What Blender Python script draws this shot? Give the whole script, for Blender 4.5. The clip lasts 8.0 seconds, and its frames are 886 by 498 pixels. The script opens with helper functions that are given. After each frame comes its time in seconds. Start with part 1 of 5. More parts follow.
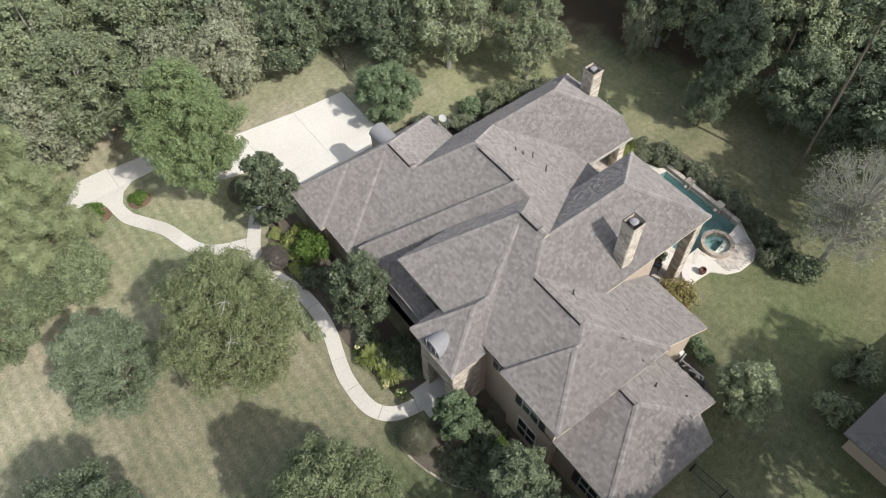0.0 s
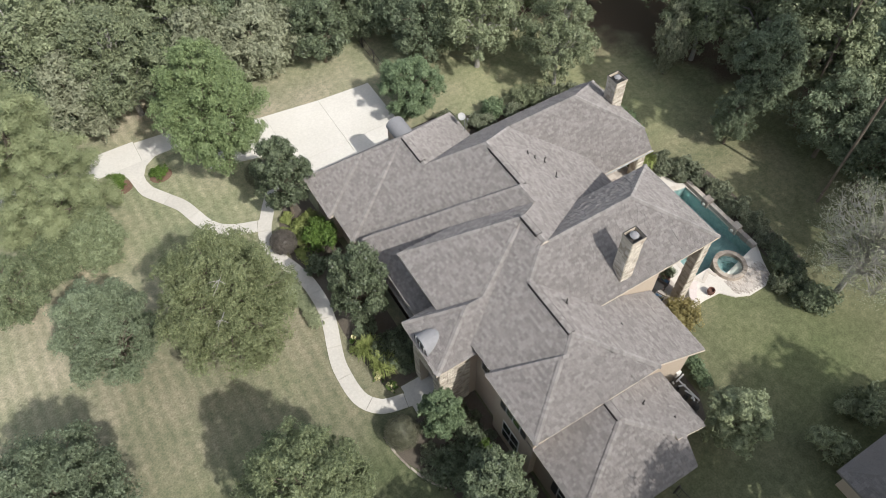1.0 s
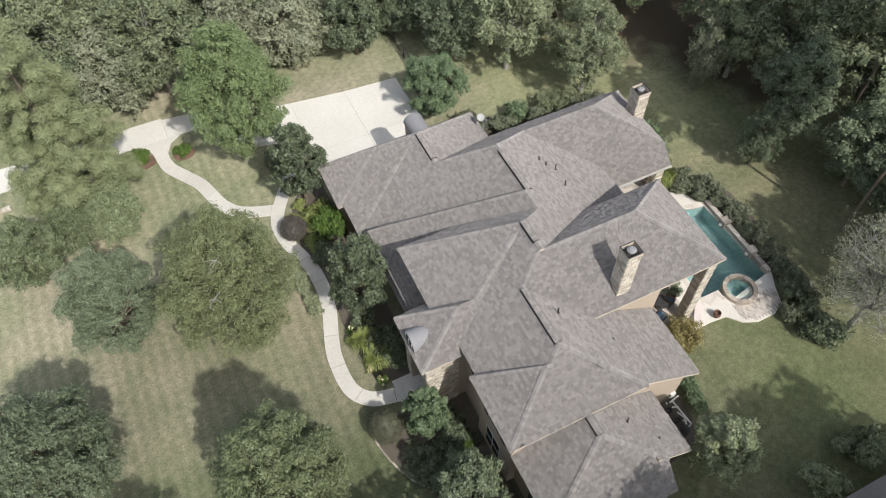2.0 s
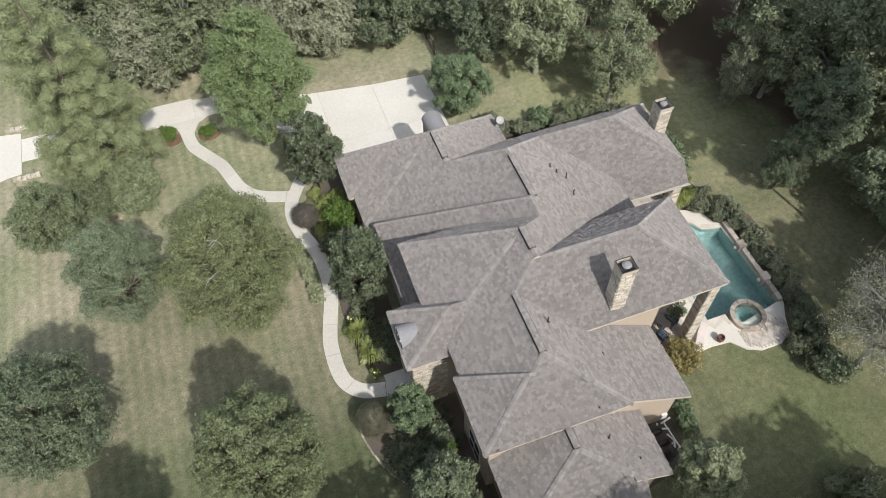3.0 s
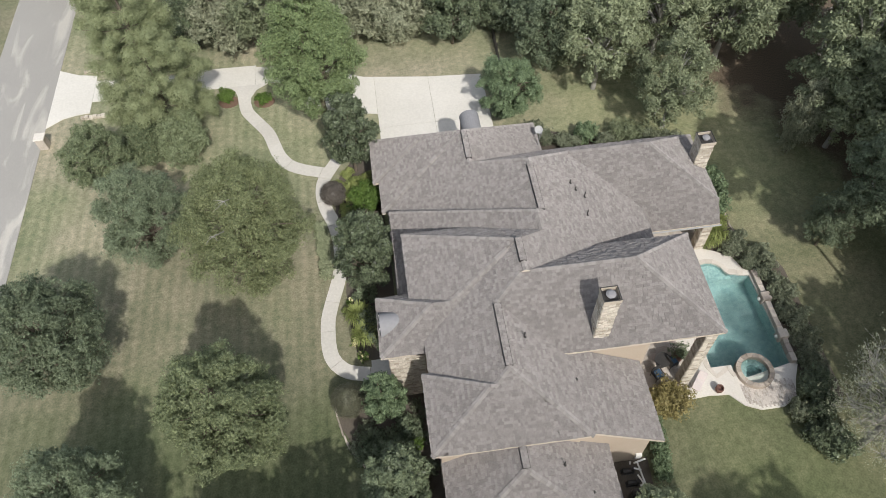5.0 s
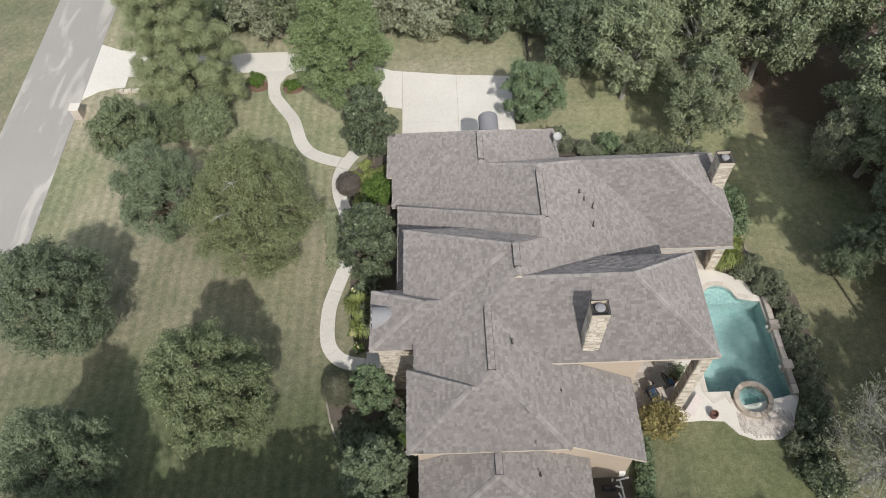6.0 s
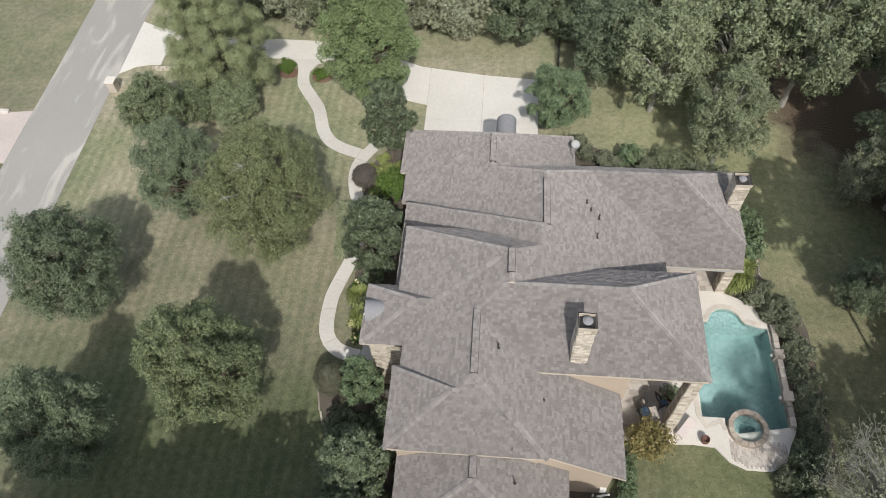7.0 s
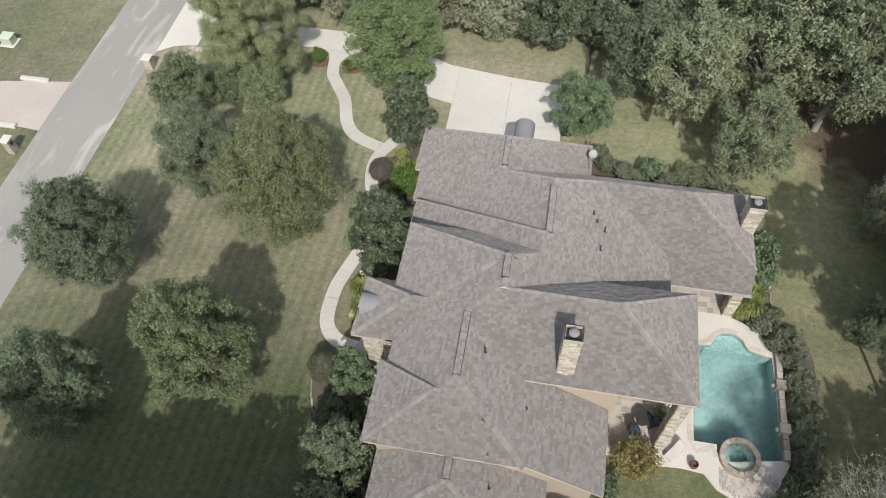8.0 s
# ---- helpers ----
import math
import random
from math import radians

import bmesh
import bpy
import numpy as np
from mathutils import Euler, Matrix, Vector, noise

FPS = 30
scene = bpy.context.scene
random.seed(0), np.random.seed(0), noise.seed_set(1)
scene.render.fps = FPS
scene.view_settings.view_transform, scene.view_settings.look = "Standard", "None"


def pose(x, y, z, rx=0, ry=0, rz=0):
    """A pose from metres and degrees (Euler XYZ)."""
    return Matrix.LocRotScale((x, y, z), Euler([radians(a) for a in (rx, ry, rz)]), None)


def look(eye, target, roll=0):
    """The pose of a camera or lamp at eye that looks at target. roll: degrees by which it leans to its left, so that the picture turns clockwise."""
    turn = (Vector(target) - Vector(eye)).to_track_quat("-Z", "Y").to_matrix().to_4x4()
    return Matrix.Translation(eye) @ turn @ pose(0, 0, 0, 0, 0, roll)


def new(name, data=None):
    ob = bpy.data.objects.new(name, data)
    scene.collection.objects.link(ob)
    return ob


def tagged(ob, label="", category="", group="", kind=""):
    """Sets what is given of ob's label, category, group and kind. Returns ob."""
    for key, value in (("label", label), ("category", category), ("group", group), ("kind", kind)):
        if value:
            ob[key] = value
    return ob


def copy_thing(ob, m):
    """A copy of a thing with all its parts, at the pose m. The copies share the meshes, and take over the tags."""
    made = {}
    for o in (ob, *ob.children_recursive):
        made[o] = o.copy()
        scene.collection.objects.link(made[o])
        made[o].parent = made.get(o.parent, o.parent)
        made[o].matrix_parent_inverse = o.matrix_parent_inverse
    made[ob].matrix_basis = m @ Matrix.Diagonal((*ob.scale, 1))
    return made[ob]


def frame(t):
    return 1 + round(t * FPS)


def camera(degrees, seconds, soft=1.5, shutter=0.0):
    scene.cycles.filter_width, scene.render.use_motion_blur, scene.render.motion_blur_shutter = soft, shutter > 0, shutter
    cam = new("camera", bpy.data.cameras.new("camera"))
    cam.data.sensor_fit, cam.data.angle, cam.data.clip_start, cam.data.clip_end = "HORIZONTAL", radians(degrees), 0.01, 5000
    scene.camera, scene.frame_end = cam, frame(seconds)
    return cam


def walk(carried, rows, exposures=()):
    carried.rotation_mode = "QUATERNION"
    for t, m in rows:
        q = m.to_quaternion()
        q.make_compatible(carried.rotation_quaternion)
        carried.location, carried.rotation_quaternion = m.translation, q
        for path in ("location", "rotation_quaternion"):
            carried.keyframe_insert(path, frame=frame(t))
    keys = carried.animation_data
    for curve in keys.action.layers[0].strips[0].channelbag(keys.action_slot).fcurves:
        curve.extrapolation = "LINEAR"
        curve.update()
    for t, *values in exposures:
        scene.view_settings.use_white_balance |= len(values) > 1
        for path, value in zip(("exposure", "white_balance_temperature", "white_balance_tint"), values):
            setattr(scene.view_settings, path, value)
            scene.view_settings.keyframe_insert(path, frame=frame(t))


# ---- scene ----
cam = camera(63.47, 8.0, soft=0.6)
PATH = [
    (0.0, -17.662, -15.185, 41.081, 34.990, 0.902, -37.237),
    (0.5, -16.709, -15.826, 41.060, 34.895, 0.846, -34.370),
    (1.0, -15.692, -16.459, 41.041, 34.846, 0.832, -31.468),
    (1.5, -14.620, -17.070, 41.024, 34.832, 0.851, -28.535),
    (2.0, -13.501, -17.645, 41.009, 34.840, 0.890, -25.577),
    (2.5, -12.344, -18.173, 40.996, 34.861, 0.943, -22.599),
    (3.0, -11.155, -18.646, 40.985, 34.886, 1.002, -19.606),
    (3.5, -9.942, -19.056, 40.976, 34.909, 1.060, -16.603),
    (4.0, -8.712, -19.397, 40.970, 34.925, 1.114, -13.595),
    (4.5, -7.471, -19.665, 40.965, 34.930, 1.160, -10.584),
    (5.0, -6.226, -19.857, 40.963, 34.924, 1.197, -7.577),
    (5.5, -4.982, -19.974, 40.962, 34.905, 1.224, -4.576),
    (6.0, -3.745, -20.016, 40.964, 34.876, 1.243, -1.586),
    (6.5, -2.520, -19.985, 40.967, 34.839, 1.255, 1.391),
    (7.0, -1.311, -19.888, 40.973, 34.800, 1.264, 4.351),
    (7.5, -0.123, -19.729, 40.981, 34.764, 1.276, 7.291),
    (8.0, 1.041, -19.518, 40.991, 34.740, 1.297, 10.207),
]
walk(cam, [(t, pose(x, y, z, rx, ry, rz)) for t, x, y, z, rx, ry, rz in PATH], [(0.0, 0.89), (4.0, 0.69), (8.0, 0.59)])

# ---- light ----
SUN_DIR = Vector((0.22, -1.0, 1.09)).normalized()
world = bpy.data.worlds.new("world")
scene.world = world
world.use_nodes = True
sky = world.node_tree.nodes.new("ShaderNodeTexSky")
sky.sky_type = "NISHITA"
sky.sun_disc = False
sky.sun_elevation = math.asin(SUN_DIR.z)
sky.sun_rotation = math.atan2(SUN_DIR.x, SUN_DIR.y)
sky.air_density, sky.dust_density = 1.3, 2.0
backing = world.node_tree.nodes["Background"]
backing.inputs["Strength"].default_value = 0.108
haze = world.node_tree.nodes.new("ShaderNodeHueSaturation")
haze.inputs["Saturation"].default_value = 0.55
world.node_tree.links.new(sky.outputs["Color"], haze.inputs["Color"])
world.node_tree.links.new(haze.outputs["Color"], backing.inputs["Color"])
sun = new("sun", bpy.data.lights.new("sun", "SUN"))
sun.data.energy, sun.data.angle, sun.data.color = 2.25, radians(0.6), (1.0, 0.965, 0.915)
sun.matrix_basis = look(SUN_DIR * 100, (0, 0, 0))


# ---- materials ----
def mat(name, dark, light, coarse=0.4, fine=9.0, rough=0.85, bump=0.15, island=0.0, single=0.0, spec=0.25, metal=0.0, share=0.5, grainy=0.0):
    """Two noises, and a chance value for each piece, between two colours."""
    m = bpy.data.materials.new(name)
    m.use_nodes = True
    nt = m.node_tree
    shader = nt.nodes["Principled BSDF"]
    place = nt.nodes.new("ShaderNodeNewGeometry")
    big, small = nt.nodes.new("ShaderNodeTexNoise"), nt.nodes.new("ShaderNodeTexNoise")
    big.inputs["Scale"].default_value, small.inputs["Scale"].default_value = coarse, fine
    big.inputs["Detail"].default_value, small.inputs["Detail"].default_value = 4.0, 5.0
    for n in (big, small):
        nt.links.new(place.outputs["Position"], n.inputs["Vector"])

    def calc(op, a, b):
        n = nt.nodes.new("ShaderNodeMath")
        n.operation = op
        for i, v in enumerate((a, b)):
            if isinstance(v, float):
                n.inputs[i].default_value = v
            else:
                nt.links.new(v, n.inputs[i])
        return n.outputs[0]

    value = calc("ADD", calc("MULTIPLY", big.outputs["Fac"], share), calc("MULTIPLY", small.outputs["Fac"], 1.0 - share))
    value = calc("ADD", calc("MULTIPLY", calc("SUBTRACT", value, 0.5), 2.2), 0.5)
    if island:
        value = calc("ADD", value, calc("MULTIPLY", calc("SUBTRACT", place.outputs["Random Per Island"], 0.5), island))
    if single:
        info = nt.nodes.new("ShaderNodeObjectInfo")
        value = calc("ADD", value, calc("MULTIPLY", calc("SUBTRACT", info.outputs["Random"], 0.5), single))
    ramp = nt.nodes.new("ShaderNodeValToRGB")
    ramp.color_ramp.elements[0].color, ramp.color_ramp.elements[1].color = (*dark, 1), (*light, 1)
    nt.links.new(value, ramp.inputs["Fac"])
    nt.links.new(ramp.outputs["Color"], shader.inputs["Base Color"])
    shader.inputs["Roughness"].default_value, shader.inputs["Metallic"].default_value = rough, metal
    shader.inputs["Specular IOR Level"].default_value = spec
    shader.inputs["Diffuse Roughness"].default_value = grainy
    if bump:
        b = nt.nodes.new("ShaderNodeBump")
        b.inputs["Strength"].default_value, b.inputs["Distance"].default_value = bump, 0.05
        nt.links.new(small.outputs["Fac"], b.inputs["Height"])
        nt.links.new(b.outputs["Normal"], shader.inputs["Normal"])
    return m


def leaf_mat(name, dark, light, gloss=0.5, through_share=0.2, vary=0.6):
    """Leaves: each one a chance tone, some light passing through."""
    m = mat(name, dark, light, coarse=2.5, fine=14.0, rough=gloss, bump=0.0, island=vary, single=0.3, spec=0.28, share=0.6)
    nt = m.node_tree
    shader, out = nt.nodes["Principled BSDF"], nt.nodes["Material Output"]
    colour = shader.inputs["Base Color"].links[0].from_socket
    glow = nt.nodes.new("ShaderNodeBsdfTranslucent")
    mix = nt.nodes.new("ShaderNodeMixShader")
    mix.inputs["Fac"].default_value = through_share
    nt.links.new(colour, glow.inputs["Color"])
    nt.links.new(shader.outputs["BSDF"], mix.inputs[1])
    nt.links.new(glow.outputs["BSDF"], mix.inputs[2])
    nt.links.new(mix.outputs["Shader"], out.inputs["Surface"])
    return m


M_ROOF = mat("roof_base", (0.17, 0.155, 0.145), (0.275, 0.253, 0.237), 0.5, 14.0, 0.95, 0.3, grainy=1.0)
M_SHINGLE = mat("shingle", (0.168, 0.154, 0.146), (0.325, 0.301, 0.286), 0.25, 30.0, 0.95, 0.4, island=0.55, share=0.12, grainy=1.0)
M_PIECE = mat("shingle_piece", (0.168, 0.154, 0.146), (0.325, 0.301, 0.286), 0.25, 30.0, 0.95, 0.4, single=0.55, share=0.12, grainy=1.0)
M_CAP = mat("cap_shingle", (0.203, 0.188, 0.178), (0.338, 0.315, 0.298), 0.6, 24.0, 0.95, 0.4, single=0.6, grainy=1.0)
M_STUCCO = mat("stucco", (0.42, 0.345, 0.27), (0.52, 0.435, 0.35), 0.4, 25.0, 0.9, 0.15)
M_SOFFIT = mat("soffit_paint", (0.50, 0.43, 0.355), (0.59, 0.515, 0.43), 0.3, 12.0, 0.7, 0.05)
M_STONE = mat("limestone", (0.33, 0.285, 0.225), (0.66, 0.605, 0.52), 2.5, 16.0, 0.9, 0.5, single=0.8, share=0.5)
M_MORTAR = mat("mortar", (0.40, 0.35, 0.28), (0.52, 0.46, 0.38), 1.0, 20.0, 0.95, 0.3)
M_METAL = mat("grey_metal", (0.22, 0.217, 0.222), (0.27, 0.267, 0.272), 0.6, 6.0, 0.75, 0.05, spec=0.2)
M_DARK = mat("dark_metal", (0.03, 0.03, 0.03), (0.07, 0.065, 0.06), 1.0, 15.0, 0.5, 0.1)
M_CONCRETE = mat("concrete", (0.49, 0.465, 0.42), (0.655, 0.625, 0.57), 0.25, 7.0, 0.9, 0.12, single=0.35)
M_DRIVE = mat("pale_concrete", (0.58, 0.555, 0.50), (0.72, 0.69, 0.63), 0.2, 6.0, 0.9, 0.1, single=0.25)
M_DECK = mat("pool_deck", (0.55, 0.51, 0.45), (0.71, 0.67, 0.605), 0.5, 10.0, 0.85, 0.15)
M_PAVER = mat("paver_stone", (0.29, 0.25, 0.215), (0.50, 0.445, 0.385), 1.0, 14.0, 0.85, 0.2, single=0.9)
M_COPING = mat("coping_stone", (0.48, 0.43, 0.365), (0.65, 0.595, 0.52), 1.0, 14.0, 0.85, 0.2, single=0.6)
M_TILE = mat("patio_tile", (0.34, 0.30, 0.26), (0.56, 0.505, 0.45), 0.8, 12.0, 0.8, 0.15, single=0.9)
M_TOWEL = mat("pale_cloth", (0.56, 0.49, 0.465), (0.66, 0.59, 0.56), 2.0, 18.0, 0.9, 0.1)
M_SPA = mat("spa_stone", (0.33, 0.275, 0.22), (0.52, 0.45, 0.375), 1.5, 14.0, 0.85, 0.2, single=0.7)
# pool plaster; its mottling paints in the ripple light on the floor
M_POOL = mat("pool_plaster_glitter", (0.12, 0.225, 0.22), (0.40, 0.52, 0.50), 0.5, 5.5, 0.6, 0.1, share=0.3)
M_MULCH = mat("mulch", (0.078, 0.067, 0.054), (0.165, 0.142, 0.114), 0.7, 18.0, 0.95, 0.6)
M_BARKCHIP = mat("bark_chips", (0.11, 0.068, 0.048), (0.25, 0.165, 0.12), 0.8, 16.0, 0.95, 0.5)
M_BARK = mat("bark", (0.10, 0.08, 0.06), (0.22, 0.185, 0.145), 1.5, 14.0, 0.95, 0.6)
M_PALEBARK = mat("pale_bark", (0.24, 0.229, 0.207), (0.42, 0.403, 0.368), 1.5, 14.0, 0.95, 0.5)
M_CUSHION = mat("blue_cushion", (0.05, 0.10, 0.17), (0.10, 0.17, 0.27), 2.0, 30.0, 0.9, 0.2)
M_CLAY = mat("clay_pot", (0.11, 0.058, 0.045), (0.20, 0.11, 0.085), 2.0, 15.0, 0.7, 0.2)
M_PINK = mat("pinkish_concrete", (0.42, 0.36, 0.33), (0.55, 0.48, 0.44), 0.3, 7.0, 0.9, 0.12, single=0.4)
M_FLOWER = mat("pale_flower", (0.55, 0.50, 0.22), (0.80, 0.76, 0.50), 3.0, 20.0, 0.8, 0.0, island=0.8)
M_DISH = mat("pale_grey_paint", (0.36, 0.36, 0.35), (0.43, 0.43, 0.42), 0.8, 12.0, 0.5, 0.05)
M_WHITE = mat("white_paint", (0.62, 0.61, 0.58), (0.74, 0.73, 0.70), 0.8, 12.0, 0.5, 0.05)
M_LEAF = {
    "oak": leaf_mat("oak_leaf", (0.082, 0.102, 0.061), (0.268, 0.323, 0.201)),
    "paleoak": leaf_mat("pale_oak_leaf", (0.092, 0.119, 0.062), (0.315, 0.361, 0.206)),
    "willow": leaf_mat("willow_leaf", (0.100, 0.117, 0.053), (0.316, 0.352, 0.184)),
    "midgreen": leaf_mat("midgreen_leaf", (0.074, 0.093, 0.047), (0.272, 0.313, 0.165)),
    "maple": leaf_mat("maple_leaf", (0.066, 0.100, 0.039), (0.269, 0.339, 0.160)),
    "myrtle": leaf_mat("myrtle_leaf", (0.045, 0.070, 0.034), (0.258, 0.339, 0.188)),
    "magnolia": leaf_mat("magnolia_leaf", (0.034, 0.045, 0.026), (0.235, 0.282, 0.168), 0.35, 0.15),
    "pine": leaf_mat("pine_needle", (0.126, 0.146, 0.072), (0.340, 0.378, 0.205), 0.6, 0.1, 0.25),
    "blue": leaf_mat("grey_green_leaf", (0.108, 0.129, 0.074), (0.352, 0.392, 0.232)),
    "dry": leaf_mat("brownish_leaf", (0.154, 0.168, 0.105), (0.383, 0.400, 0.275)),
    "bright": leaf_mat("bright_leaf", (0.062, 0.112, 0.022), (0.189, 0.280, 0.070)),
    "lime": leaf_mat("lime_leaf", (0.155, 0.190, 0.060), (0.365, 0.410, 0.150)),
    "hedge": leaf_mat("pale_hedge_leaf", (0.200, 0.232, 0.130), (0.430, 0.465, 0.300)),
    "olive": leaf_mat("olive_leaf", (0.075, 0.088, 0.055), (0.285, 0.312, 0.205)),
    "ball": leaf_mat("dull_olive_leaf", (0.080, 0.083, 0.056), (0.205, 0.207, 0.142)),
    "purple": leaf_mat("greyish_brown_leaf", (0.075, 0.066, 0.056), (0.190, 0.170, 0.146)),
    "golden": leaf_mat("golden_leaf", (0.131, 0.112, 0.040), (0.350, 0.300, 0.130)),
}


def lawn_material():
    """Mown grass: stripes along the street, dry patches, fine blades."""
    m = mat("lawn", (0.115, 0.120, 0.079), (0.252, 0.233, 0.167), 0.11, 3.0, 0.95, 0.5, share=0.6)
    nt = m.node_tree
    shader = nt.nodes["Principled BSDF"]
    base = shader.inputs["Base Color"].links[0].from_socket
    place = nt.nodes.new("ShaderNodeNewGeometry")
    wave = nt.nodes.new("ShaderNodeTexWave")
    wave.inputs["Scale"].default_value, wave.inputs["Distortion"].default_value = 0.4, 0.7
    wave.inputs["Detail Scale"].default_value = 0.4
    nt.links.new(place.outputs["Position"], wave.inputs["Vector"])
    ramp = nt.nodes.new("ShaderNodeValToRGB")
    ramp.color_ramp.elements[0].color, ramp.color_ramp.elements[1].color = (0.87, 0.90, 0.865, 1), (1.05, 1.045, 1.04, 1)
    nt.links.new(wave.outputs["Fac"], ramp.inputs["Fac"])
    grain = nt.nodes.new("ShaderNodeTexNoise")
    grain.inputs["Scale"].default_value, grain.inputs["Detail"].default_value = 9.0, 10.0
    nt.links.new(place.outputs["Position"], grain.inputs["Vector"])
    speck = nt.nodes.new("ShaderNodeValToRGB")
    speck.color_ramp.elements[0].position, speck.color_ramp.elements[1].position = 0.3, 0.7
    speck.color_ramp.elements[0].color, speck.color_ramp.elements[1].color = (0.76, 0.78, 0.75, 1), (1.19, 1.18, 1.17, 1)
    nt.links.new(grain.outputs["Fac"], speck.inputs["Fac"])
    # the watered grass round the pool stays greener
    split, span, tint = nt.nodes.new("ShaderNodeSeparateXYZ"), nt.nodes.new("ShaderNodeMapRange"), nt.nodes.new("ShaderNodeValToRGB")
    span.inputs["From Min"].default_value, span.inputs["From Max"].default_value = 2.0, 12.0
    tint.color_ramp.elements[0].color, tint.color_ramp.elements[1].color = (1, 1, 1, 1), (0.98, 0.99, 0.90, 1)
    nt.links.new(place.outputs["Position"], split.inputs[0])
    nt.links.new(split.outputs["X"], span.inputs["Value"])
    nt.links.new(span.outputs["Result"], tint.inputs["Fac"])
    mown = nt.nodes.new("ShaderNodeMapRange")
    mown.inputs["From Min"].default_value, mown.inputs["From Max"].default_value = -8.0, -12.0
    mown.inputs["To Min"].default_value = 0.15
    nt.links.new(split.outputs["X"], mown.inputs["Value"])
    verge, both = nt.nodes.new("ShaderNodeMapRange"), nt.nodes.new("ShaderNodeMath")
    verge.inputs["From Min"].default_value, verge.inputs["From Max"].default_value = -34.5, -33.0
    both.operation = "MULTIPLY"
    nt.links.new(split.outputs["X"], verge.inputs["Value"])
    nt.links.new(mown.outputs["Result"], both.inputs[0])
    nt.links.new(verge.outputs["Result"], both.inputs[1])
    # paler dry grass northward, with shade painted into the southern lawn's colour
    north, dry_and_shade = nt.nodes.new("ShaderNodeMapRange"), nt.nodes.new("ShaderNodeValToRGB")
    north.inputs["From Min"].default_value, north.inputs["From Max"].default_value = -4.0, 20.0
    dry_and_shade.color_ramp.elements[0].color, dry_and_shade.color_ramp.elements[1].color = (0.74, 0.79, 0.72, 1), (1.64, 1.58, 1.68, 1)
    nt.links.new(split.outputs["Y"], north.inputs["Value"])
    nt.links.new(north.outputs["Result"], dry_and_shade.inputs["Fac"])
    # dry and green patches, and mottling underfoot
    patches = []
    for scale, lo, hi, a, b in ((0.075, 0.42, 0.60, (0.90, 0.98, 0.86), (1.14, 1.11, 1.12)), (0.5, 0.36, 0.64, (0.88, 0.91, 0.87), (1.10, 1.07, 1.08)), (2.3, 0.36, 0.64, (0.87, 0.89, 0.87), (1.12, 1.10, 1.10))):
        cloud, tones = nt.nodes.new("ShaderNodeTexNoise"), nt.nodes.new("ShaderNodeValToRGB")
        cloud.inputs["Scale"].default_value, cloud.inputs["Detail"].default_value, cloud.inputs["Distortion"].default_value = scale, 6.0, 0.4
        tones.color_ramp.elements[0].position, tones.color_ramp.elements[1].position = lo, hi
        tones.color_ramp.elements[0].color, tones.color_ramp.elements[1].color = a + (1,), b + (1,)
        nt.links.new(place.outputs["Position"], cloud.inputs["Vector"])
        nt.links.new(cloud.outputs["Fac"], tones.inputs["Fac"])
        patches.append(tones)
    colour = base
    for other in [ramp, speck, tint, dry_and_shade] + patches:
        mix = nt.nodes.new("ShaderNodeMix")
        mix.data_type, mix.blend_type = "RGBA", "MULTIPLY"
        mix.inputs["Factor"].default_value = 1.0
        if other == dry_and_shade:
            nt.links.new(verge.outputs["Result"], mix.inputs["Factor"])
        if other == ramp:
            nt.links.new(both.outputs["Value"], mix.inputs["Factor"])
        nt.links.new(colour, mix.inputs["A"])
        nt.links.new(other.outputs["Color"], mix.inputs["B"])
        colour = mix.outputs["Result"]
    # dead leaves on the ground of the wood, from an uneven line onwards
    across, edge, reach, total, litter = (nt.nodes.new("ShaderNodeVectorMath"), nt.nodes.new("ShaderNodeTexNoise"), nt.nodes.new("ShaderNodeMath"),
                                          nt.nodes.new("ShaderNodeMath"), nt.nodes.new("ShaderNodeMapRange"))
    across.operation, reach.operation, total.operation = "DOT_PRODUCT", "MULTIPLY", "ADD"
    across.inputs[1].default_value = (0.849, 0.528, 0.0)
    edge.inputs["Scale"].default_value, edge.inputs["Detail"].default_value = 0.35, 8.0
    reach.inputs[1].default_value = 9.0
    litter.inputs["From Min"].default_value, litter.inputs["From Max"].default_value = 32.5, 35.0
    nt.links.new(place.outputs["Position"], across.inputs[0])
    nt.links.new(place.outputs["Position"], edge.inputs["Vector"])
    nt.links.new(edge.outputs["Fac"], reach.inputs[0])
    nt.links.new(across.outputs["Value"], total.inputs[0])
    nt.links.new(reach.outputs["Value"], total.inputs[1])
    nt.links.new(total.outputs["Value"], litter.inputs["Value"])
    dead, leafy = nt.nodes.new("ShaderNodeValToRGB"), nt.nodes.new("ShaderNodeMix")
    dead.color_ramp.elements[0].color, dead.color_ramp.elements[1].color = (0.065, 0.052, 0.036, 1), (0.185, 0.140, 0.100, 1)
    dead.color_ramp.elements[0].position, dead.color_ramp.elements[1].position = 0.35, 0.65
    leafy.data_type = "RGBA"
    nt.links.new(grain.outputs["Fac"], dead.inputs["Fac"])
    nt.links.new(litter.outputs["Result"], leafy.inputs["Factor"])
    nt.links.new(colour, leafy.inputs["A"])
    nt.links.new(dead.outputs["Color"], leafy.inputs["B"])
    nt.links.new(leafy.outputs["Result"], shader.inputs["Base Color"])
    return m


